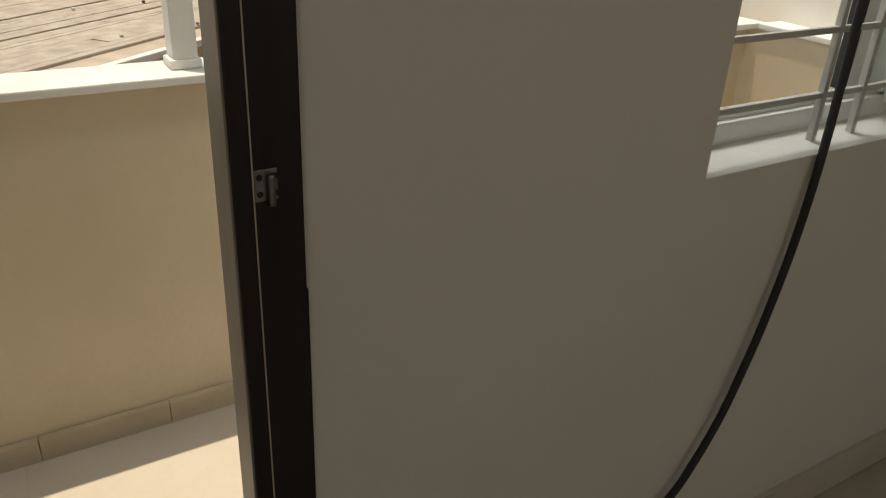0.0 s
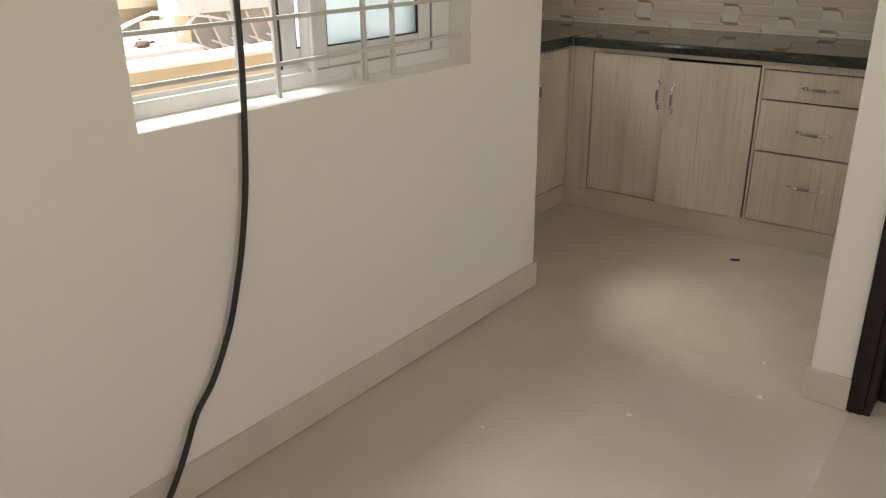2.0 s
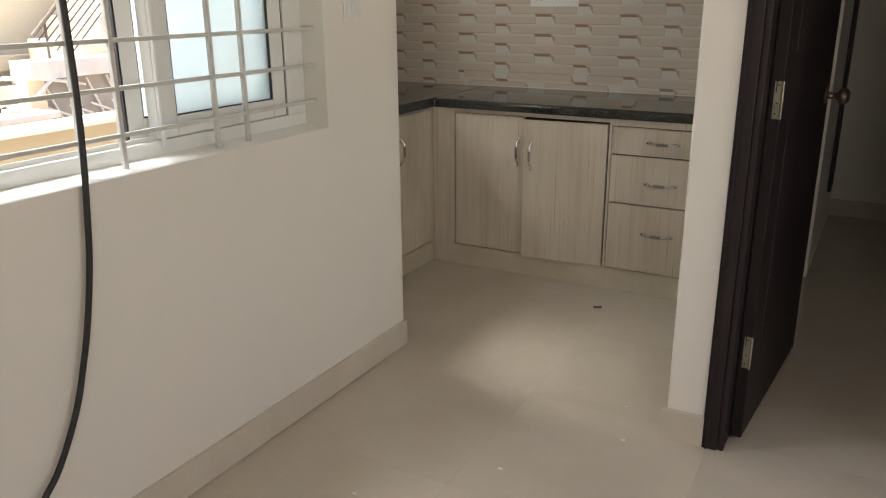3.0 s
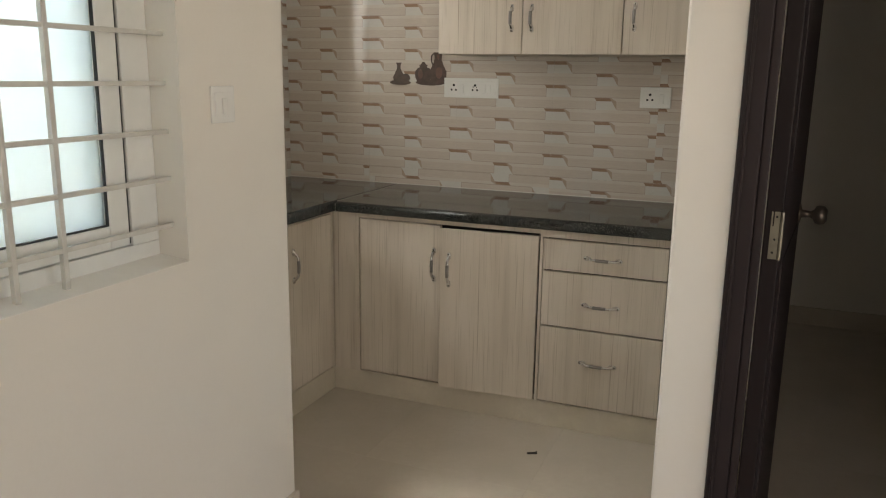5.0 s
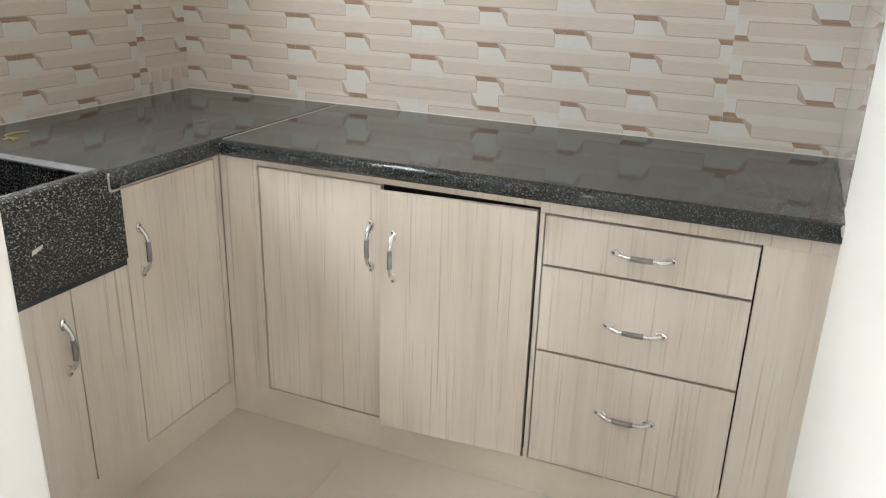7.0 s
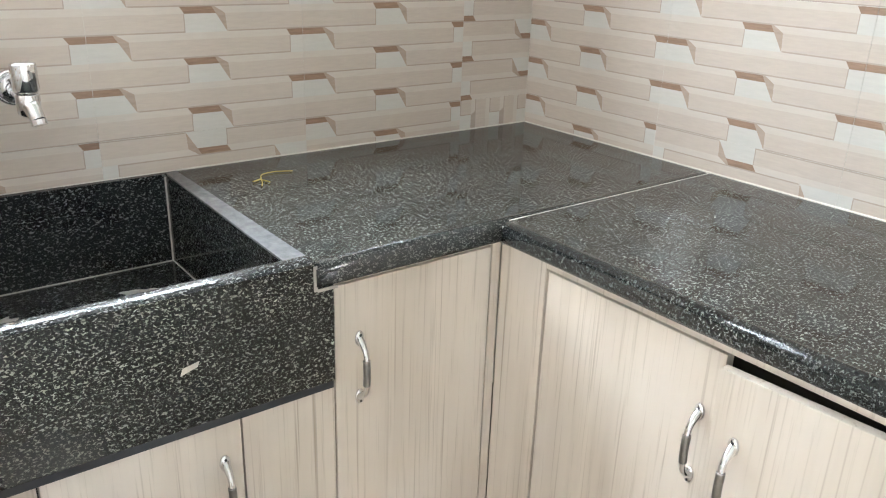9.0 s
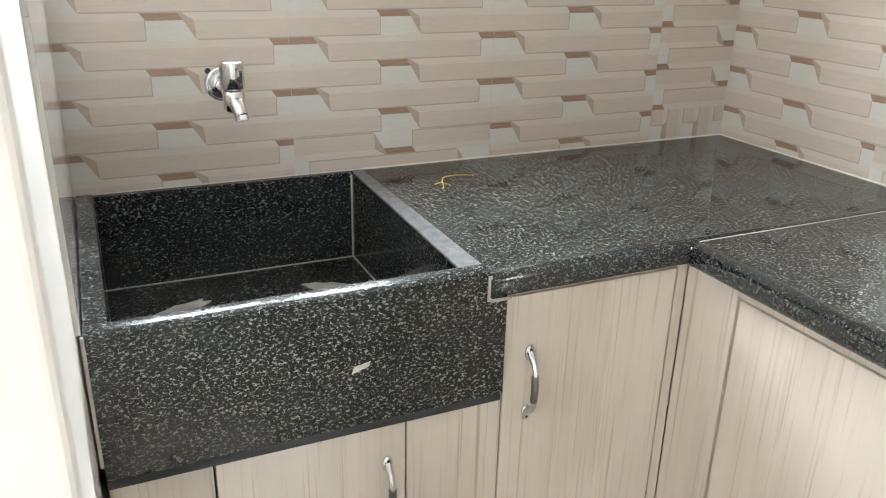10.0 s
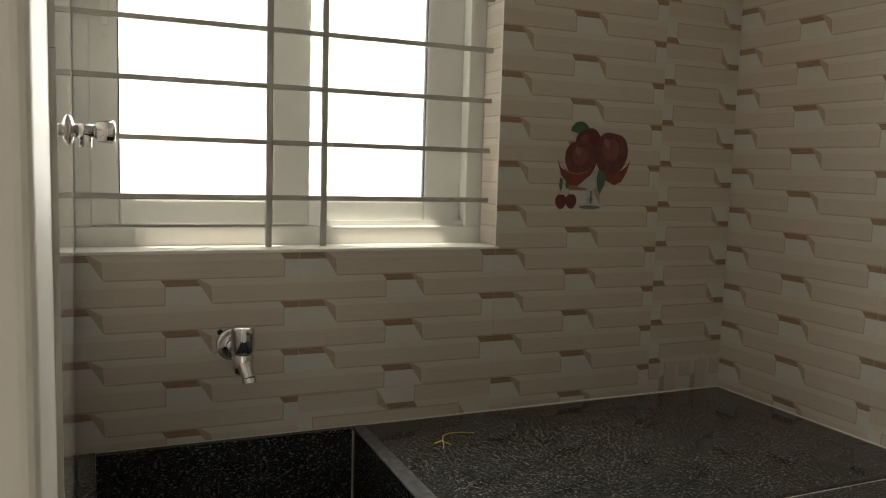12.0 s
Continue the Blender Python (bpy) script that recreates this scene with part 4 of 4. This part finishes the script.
bm = box((0.0, -0.038, 0.0), (0.11, 0.038, 0.028), 0.003)
bmesh.ops.transform(bm, matrix=lean, verts=bm.verts)
part("case", bm, PLASTIC, t)
for x in (0.02, 0.042, 0.075, 0.098):
    bm = None
    for dy in (-0.01, 0.01):
        p = lean @ Vector((x, dy, 0.0278))
        bm = rod(p, lean @ Vector((x, dy, 0.0292)), 0.0036, bm, 8)
    part("socket_hole", bm, HOLE, t)
solo("wire_end", tube([(0.128, -1.557, 0.004), (0.126, -1.562, 0.02), (0.123, -1.567, 0.045)], 0.0026, None, 8), CABLE, "short stub of black wire on the floor", "wire")

# ---- balcony and what lies beyond it ----
BF = -0.04
structure("balcony_floor", box((-1.1, -5.5, BF - 0.12), (-0.15, -0.16, BF)), surface("balcony_tile", (0.76, 0.73, 0.68), (0.82, 0.79, 0.75), 0.3, scale=4), "beige tiled balcony floor", "floor")
p = thing("parapet", (-1.04, -2.5, BF), "tan painted balcony parapet with white coping", "parapet", kind="structure")
part("parapet_wall", box((-1.1, -5.5, BF - 0.12), (-0.986, -0.26, 0.866)), OUTER, p)
part("parapet_wall", box((-1.1, -0.26, BF - 0.12), (-0.15, -0.16, 0.866)), OUTER, p)
part("coping", box((-1.1, -5.5, 0.866), (-0.945, -0.235, 0.885), 0.004), OUTWHITE, p)
part("coping", box((-0.945, -0.268, 0.866), (-0.152, -0.16, 0.885), 0.004), OUTWHITE, p)
for y0 in [-5.5 + 0.3 * i for i in range(18)]:
    if y0 < -0.56:
        part("skirting_tile", box((-0.986, y0, BF), (-0.968, min(y0 + 0.2985, -0.262), 0.062), 0.0015), OUTSKIRT, p)
for y in (-3.6, -2.07):
    bm = box((-1.06, y - 0.022, 0.905), (-1.006, y + 0.032, 2.6), 0.003)
    box((-1.068, y - 0.03, 0.885), (-0.998, y + 0.039, 0.906), 0.006, bm)
    part("post", bm, OUTWHITE, p)
EARTH = surface("weathered_planks", (0.36, 0.305, 0.25), (0.56, 0.5, 0.42), 0.85, scale=5, grain=34, bumpy=0.7, spread=6.0)
SCREED = surface("dusty_screed", (0.42, 0.35, 0.27), (0.58, 0.5, 0.41), 0.9, scale=4, grain=30, bumpy=0.6)
DUST = surface("ground_earth", (0.3, 0.23, 0.16), (0.45, 0.36, 0.26), 0.9, scale=0.6, grain=12, bumpy=0.5)
structure("ground", box((-2500, -2500, -3.4), (2500, 2500, -3.3)), DUST, "dusty earth ground around the house", "ground")
TURN = Matrix.Rotation(math.atan2(0.799, -0.602), 4, "Z")


def turned(bm):
    """Turns a bmesh built along the terrace, u along its edge and v away from it (v negative in its own axes)."""
    bmesh.ops.transform(bm, matrix=TURN, verts=bm.verts)
    return bm


# a terrace roof with old planks on it: rows run along u, v is the distance from the house
RZ = -0.2
roof = thing("terrace_roof", (-6.0, -3.0, -3.3), "low neighbouring flat roof with old grey planks", "roof")
part("wall", turned(box((-9.0, 5.4, -3.3), (5.1, 14.0, RZ - 0.06))), SCREED, roof)
part("roof_kerb", turned(box((-9.1, 5.35, RZ - 0.06), (5.2, 5.43, RZ), 0.01)), OUTWHITE, roof)
part("roof_screed", turned(box((-9.1, 5.43, RZ - 0.06), (5.2, 14.1, RZ - 0.035), 0.004)), SCREED, roof)
rnd = random.Random(4)
v, row = 5.76, 0
while v < 10.5:
    wide = rnd.choice((0.07, 0.09, 0.14, 0.2))
    u = -8.8 + rnd.uniform(0, 1.2)
    while u < 5.0:
        long = min(rnd.uniform(2.0, 4.2), 5.1 - u)
        lift = rnd.uniform(0, 0.008)
        part("plank", turned(box((u, v, RZ - 0.035), (u + long - rnd.uniform(0.005, 0.03), v + wide - rnd.choice((0.002, 0.003, 0.004, 0.014)), RZ - 0.012 + lift), 0.003, None, 1)), EARTH, roof)
        u += long
    v += wide + (0.05 if row % 7 == 6 else 0.0)
    row += 1
STONE = surface("rubble", (0.42, 0.38, 0.33), (0.68, 0.64, 0.58), 0.9, scale=10, grain=60, bumpy=0.5)
CLOD = surface("dark_clods", (0.07, 0.05, 0.04), (0.14, 0.1, 0.08), 0.9, scale=10, grain=60, bumpy=0.5)
for i in range(17):
    u, v = rnd.uniform(0.6, 5.0), rnd.uniform(5.55, 8.2)
    s = rnd.uniform(0.014, 0.036)
    at = TURN @ Vector((u, v, RZ))
    bm = bmesh.new()
    bmesh.ops.create_icosphere(bm, subdivisions=2, radius=s, matrix=Matrix.Translation((at.x, at.y, RZ + s * 0.5)) @ Matrix.Diagonal((1.5, 1.0, 0.7, 1)))
    for vert in bm.verts:
        vert.co += Vector((noise.noise(vert.co * 18) * 0.4, noise.noise(vert.co * 18 + Vector((5, 0, 0))) * 0.4, noise.noise(vert.co * 18 + Vector((0, 7, 0))) * 0.25)) * s
    if i % 3:
        solo("stone", bm, STONE, "pale loose stone on the plank roof", "stone", "rubble on the roof")
    else:
        solo("stone", bm, CLOD, "dark loose clod on the plank roof", "stone", "rubble on the roof")
YELLOW = surface("yellow_render", (0.74, 0.65, 0.48), (0.82, 0.74, 0.58), 0.8, scale=1.5, grain=20, bumpy=0.3)
# Panes and iron are lightened to look washed out by outdoor glare.
PANEGREY = surface("glare_paled_panes", (0.3, 0.29, 0.28), (0.42, 0.41, 0.39), 0.2, scale=3, bumpy=0.0)
IRON = surface("glare_paled_iron", (0.14, 0.115, 0.095), (0.22, 0.185, 0.16), 0.7)


def house(at, size, mat, storeys, label, axis_windows):
    """A plain neighbouring house with storeys, windows, a parapet roof and balconies."""
    x0, y0, z0 = at
    w, l, h = size
    hs = thing("house", at, label, "house")
    part("wall", box((x0, y0, z0), (x0 + w, y0 + l, z0 + h)), mat, hs)
    part("roof", box((x0 - 0.15, y0 - 0.15, z0 + h), (x0 + w + 0.15, y0 + l + 0.15, z0 + h + 0.15), 0.02), OUTWHITE, hs)
    part("roof_parapet", box((x0, y0, z0 + h + 0.15), (x0 + w, y0 + l, z0 + h + 0.9)), mat, hs)
    for s in range(storeys):
        zz = z0 + s * h / storeys
        part("ledge", box((x0 + w, y0, zz - 0.08), (x0 + w + 0.35, y0 + l, zz + 0.04), 0.01), OUTWHITE, hs)
        for y in axis_windows:
            wdw = part("window", box((x0 + w, y0 + y, zz + 0.95), (x0 + w + 0.06, y0 + y + 1.1, zz + 2.2), 0.01), OUTWHITE, hs)
            part("window_pane", box((x0 + w + 0.06, y0 + y + 0.08, zz + 1.03), (x0 + w + 0.064, y0 + y + 0.52, zz + 2.12)), PANEGREY, wdw)
            part("window_pane", box((x0 + w + 0.06, y0 + y + 0.58, zz + 1.03), (x0 + w + 0.064, y0 + y + 1.02, zz + 2.12)), PANEGREY, wdw)
    return hs


house((-13, 1.7, -3.3), (6, 8, 6.6), YELLOW, 2, "yellow rendered two-storey neighbouring house", (3.6, 5.6))
house((-26, -9, -3.3), (6.5, 8, 6.4), OUTWHITE, 2, "white rendered two-storey neighbouring house", (0.8, 3.2, 5.6))
house((-24, 10, -3.3), (9, 12, 9), YELLOW, 3, "pale yellow three-storey house further off", (1, 4, 8))
st = thing("outside_stair", (-5.6, 3.2, -3.3), "yellow outside stair with sloping thin iron rails", "stair")
for i in range(8):
    part("step", box((-6.6, 2.3 + 0.25 * i, -3.3), (-5.7, 2.55 + 0.25 * i, 0.2 + 0.23 * i), 0.004), YELLOW, st)
part("handrail", rod((-5.55, 2.4, 0.96), (-5.55, 4.3, 2.71), 0.022, None, 8), IRON, st)
for k in range(1, 7):
    part("rail", rod((-5.55, 2.4 + 0.06 * k, 0.96 - 0.09 * k + 0.055 * k), (-5.55, 4.3, 2.71 - 0.09 * k), 0.008, None, 6), IRON, st)
for y in (2.55, 3.3, 4.1):
    part("post", rod((-5.55, y, 0.75), (-5.55, y, 0.96 + 0.92 * (y - 2.4)), 0.013, None, 6), IRON, st)
st = thing("lattice_wall", (-5.5, 3.1, -3.3), "white ledge over a dark opening with crossed pale bars", "wall")
part("wall", box((-5.62, 2.2, -3.3), (-5.42, 4.6, 0.02)), YELLOW, st)
part("ledge", box((-5.66, 2.2, 0.58), (-5.36, 4.6, 0.75), 0.01), OUTWHITE, st)
part("pillar", box((-5.6, 2.2, 0.02), (-5.44, 2.38, 0.58), 0.004), YELLOW, st)
# Grey sheet stands in for the shaded opening behind the bars.
part("shutter", box((-5.58, 2.38, 0.02), (-5.54, 4.6, 0.58)), PANEGREY, st)
for i in range(9):
    part("lattice_bar", rod((-5.5, 2.4 + 0.24 * i, 0.55), (-5.5, 2.62 + 0.24 * i, 0.04), 0.013, None, 6), OUTWHITE, st)
    part("lattice_bar", rod((-5.475, 2.4 + 0.24 * i, 0.3), (-5.475, 2.64 + 0.24 * i, 0.2), 0.012, None, 6), OUTWHITE, st)
LOW = 0.33
lr = thing("low_roof", (-5.8, 1.2, -3.3), "low yellow outbuilding with a dusty flat roof", "roof")
part("wall", box((-6.7, -0.3, -3.3), (-5.1, 2.18, LOW - 0.06)), YELLOW, lr)
part("roof_slab", box((-6.8, -0.4, LOW - 0.06), (-5.0, 2.19, LOW), 0.012), OUTWHITE, lr)
rnd = random.Random(21)
for i in range(46):
    x, y = rnd.uniform(-6.5, -5.15), rnd.uniform(0.6, 2.1)
    s = rnd.uniform(0.02, 0.06)
    bm = bmesh.new()
    bmesh.ops.create_icosphere(bm, subdivisions=2, radius=s, matrix=Matrix.Translation((x, y, LOW + s * 0.45)) @ Matrix.Rotation(rnd.uniform(0, 3), 4, "Z") @ Matrix.Diagonal((1.5, 1.0, 0.7, 1)))
    for vert in bm.verts:
        vert.co += Vector((noise.noise(vert.co * 14) * 0.5, noise.noise(vert.co * 14 + Vector((5, 0, 0))) * 0.5, noise.noise(vert.co * 14 + Vector((0, 7, 0))) * 0.3)) * s
    solo("rubble_stone", bm, STONE if i % 3 else CLOD, "loose broken stone on the low roof" if i % 3 else "dark broken stone on the low roof", "stone", "rubble on the low roof")
for a, b in (((-5.4, 1.35, 0.4), (-5.4, 1.95, 0.62)), ((-5.4, 1.95, 0.62), (-5.35, 2.75, 0.5)), ((-5.3, 1.4, 0.46), (-5.3, 2.1, 0.37)), ((-5.38, 2.2, 0.4), (-5.36, 2.5, 0.62))):
    solo("bare_branch", tube([a, tuple((p + q) / 2 + d for p, q, d in zip(a, b, (0, 0, 0.02))), b], 0.02, None, 8, [0.022, 0.018, 0.012]), OUTWHITE, "pale bare branch lying on the rubble", "branch", "branches on the low roof")
bm = box((-6.9, 1.5, 0.56), (-6.75, 3.4, 0.72), 0.01)
solo("yellow_beam", bm, YELLOW, "yellow concrete beam against the neighbouring house", "beam")

# ---- floor tiles ----
bm = box((-0.29988, -0.29988, -0.0065), (0.29988, 0.29988, 0.0), 0.0002, None, 1)
me = bpy.data.meshes.new("floor_tile")
bm.to_mesh(me)
bm.free()
me.materials.append(FLOOR)
for i in range(-3, 7):
    for j in range(-9, 6):
        ob = new("floor_tile", me)
        ob.location = (0.3 + 0.6 * i - 0.0, 0.16 + 0.6 * j, 0)
        ob.parent = floor

# ---- printed wall tiles ----
TW, TH, ROW = 0.45, 0.3, 0.05


def brick_row(top, g0, f):
    """One printed row whose gap starts at g0 and whose next brick starts at f; v runs down from top."""
    h, g1 = ROW, g0 + TW
    e0, e1, t, d = f + 0.006, f + 0.031, 0.27 * ROW, 0.945 * ROW
    ft = f + 0.27 * (e1 - f)
    rows = [(3, [(g0 - 0.009, 0), (f, 0), (ft, t), (g0, t)]),
            (0, [(g0, t), (ft, t), (e1, h), (g0, h)]),
            (2, [(f, 0), (e0, 0), (e1 - 0.003, t), (e1, h)]),
            (5, [(e0, 0), (g1 - 0.009, 0), (g1, t), (e1 - 0.003, t)]),
            (1, [(e1 - 0.003, t), (g1 - 0.0022, t), (g1 - 0.0022, d), (e1, d)]),
            (4, [(g1 - 0.0022, t), (g1, t), (g1, h), (e1 + 0.004, h), (e1, d), (g1 - 0.0022, d)]),
            (1, [(e1, d), (e1 + 0.004, h), (e1, h)])]
    return [(m, [(u, top - v) for u, v in p]) for m, p in rows]


def clip(poly, u0, u1, v0, v1):
    for axis, bound, sign in ((0, u0, 1), (0, u1, -1), (1, v0, 1), (1, v1, -1)):
        out = []
        for i, p in enumerate(poly):
            q = poly[(i + 1) % len(poly)]
            a, b = sign * (p[axis] - bound), sign * (q[axis] - bound)
            if a >= 0:
                out.append(p)
            if (a >= 0) != (b >= 0):
                k = a / (a - b)
                out.append((p[0] + k * (q[0] - p[0]), p[1] + k * (q[1] - p[1])))
        poly = out
        if len(poly) < 3:
            return []
    return poly


def tile_mesh(w, h, ou, ov, flip):
    """A flat printed tile, or the piece of it from (ou, ov) that is w by h."""
    bm = bmesh.new()
    e = 0.0003
    for r in range(6):
        g0, f = ((-0.03, 0.049) if r % 2 else (0.19, 0.247))
        for shift in (-TW, 0, TW):
            for m, p in brick_row((r + 1) * ROW, g0 + shift, f + shift):
                p = clip(p, e, TW - e, e, TH - e)
                if flip == "quarter":
                    m = {2: 5, 3: 4}.get(m, m)
                    p = [(v, TW - u) for u, v in p]
                elif flip:
                    p = [(TW - u, TH - v) for u, v in p]
                p = clip(p, ou + e, ou + w - e, ov + e, ov + h - e) if p else p
                if len(p) >= 3:
                    area = sum(a[0] * b[1] - b[0] * a[1] for a, b in zip(p, p[1:] + p[:1]))
                    if abs(area) > 1e-7:
                        face = bm.faces.new([bm.verts.new((u - ou, 0.0, v - ov)) for u, v in p])
                        face.material_index = m
    bmesh.ops.remove_doubles(bm, verts=bm.verts, dist=1e-5)
    bm.normal_update()
    for f in bm.faces:
        if f.normal.y > 0:
            f.normal_flip()
    rim = [bm.verts.new(c) for c in ((e, 0.0002, e), (w - e, 0.0002, e), (w - e, 0.0002, h - e), (e, 0.0002, h - e))]
    back = [bm.verts.new((v.co.x, 0.0058, v.co.z)) for v in rim]
    for i in range(4):
        bm.faces.new((rim[i], rim[(i + 1) % 4], back[(i + 1) % 4], back[i])).material_index = 0
    me = bpy.data.meshes.new("wall_tile")
    bm.to_mesh(me)
    bm.free()
    for m in TILE:
        me.materials.append(m)
    return me


tile_meshes = {}


def lay(parent, place, u0, u1, z0, z1, ou, ov, flip):
    """One tile of a wall; place(u, z) gives the pose of its lower left corner."""
    key = tuple(round(k, 4) for k in (u1 - u0, z1 - z0, ou, ov)) + (flip,)
    if key not in tile_meshes:
        tile_meshes[key] = tile_mesh(u1 - u0, z1 - z0, ou, ov, flip)
    ob = new("wall_tile", tile_meshes[key])
    ob.matrix_world = place(u0, z0)
    ob.parent = parent
    return ob


COURSES = [(0.831, 0.907, 0.224), (0.907, 1.207, 0.0), (1.207, 1.507, 0.0), (1.507, 1.807, 0.0), (1.807, 2.1, 0.0)]


def tiled(name, backing, place, columns, label, hole=None):
    """columns: start, end, offset into the print, turned round, lowest course turned round."""
    t = structure(name, backing, TGROUT, label, "tiles")
    for u0, u1, ou, turned, low in columns:
        for z0, z1, ov in COURSES:
            flip = low if z0 < 0.9 else turned
            if hole and u0 < hole[1] - 0.01 and z1 > hole[2] + 0.01:
                if u1 > hole[1]:
                    lay(t, place, hole[1], u1, z0, z1, ou + hole[1] - u0, ov, flip)
            else:
                lay(t, place, u0, u1, z0, z1, ou, ov, flip)
    return t


bm = box((XK, 0.011, 0.8), (XK + 0.0068, YB, KWIN[2]))
box((XK, KWIN[1], KWIN[2]), (XK + 0.0068, YB, 2.1), 0, bm)
tiled("tiles_window_wall", bm, lambda u, z: pose(-1.003, u, z, 0, 0, 90),
      [(0.011, 0.43, 0.031, False, False), (0.43, 0.88, 0.0, False, True), (0.88, 1.33, 0.0, False, False), (1.33, 1.562, 0.0, True, "quarter")],
      "glossy beige tiles printed with stepped bricks", (KWIN[0], KWIN[1], KWIN[2]))
tiled("tiles_back_wall", box((XK + 0.009, YB - 0.0068, 0.8), (1.098, YB, 2.1)), lambda u, z: pose(u, 1.562, z),
      [(-1.003, -0.553, 0.0, False, False), (-0.553, -0.103, 0.0, False, True), (-0.103, 0.347, 0.0, False, True), (0.347, 0.797, 0.0, False, False), (0.797, 1.097, 0.0, True, False)],
      "glossy beige tiles printed with stepped bricks")
tiled("tiles_end_wall", box((1.0985, 0.95, 0.8), (1.1, 1.561, 2.1)), lambda u, z: pose(1.0905, -u, z, 0, 0, -90),
      [(-1.56, -1.11, 0.0, False, False), (-1.11, -0.95, 0.0, False, False)], "glossy beige tiles at the end of the worktop")
tiled("tiles_side_wall", box((XK, SY, 0.63), (-0.402, SY + 0.0012, 2.1)), lambda u, z: pose(-u, 0.011, z, 0, 0, 180),
      [(0.402, 0.553, 0.299, False, False), (0.553, 1.003, 0.0, False, False)], "glossy beige tiles beside the sink")
# reveal of the kitchen window
rv = structure("tiles_reveal", box((-1.09, KWIN[1] - 0.0005, KWIN[2] + 0.006), (-1.003, KWIN[1] + 0.0, KWIN[3])), TGROUT, "tiled window reveal", "tiles")
lay(rv, lambda u, z: pose(u, KWIN[1] - 0.0065, z), -1.088, -1.0035, 1.216, 1.507, 0.1, 0.009, False)
lay(rv, lambda u, z: pose(u, KWIN[1] - 0.0065, z), -1.088, -1.0035, 1.507, 1.807, 0.1, 0.0, False)
lay(rv, lambda u, z: pose(u, KWIN[1] - 0.0065, z), -1.088, -1.0035, 1.807, 2.1, 0.1, 0.0, False)
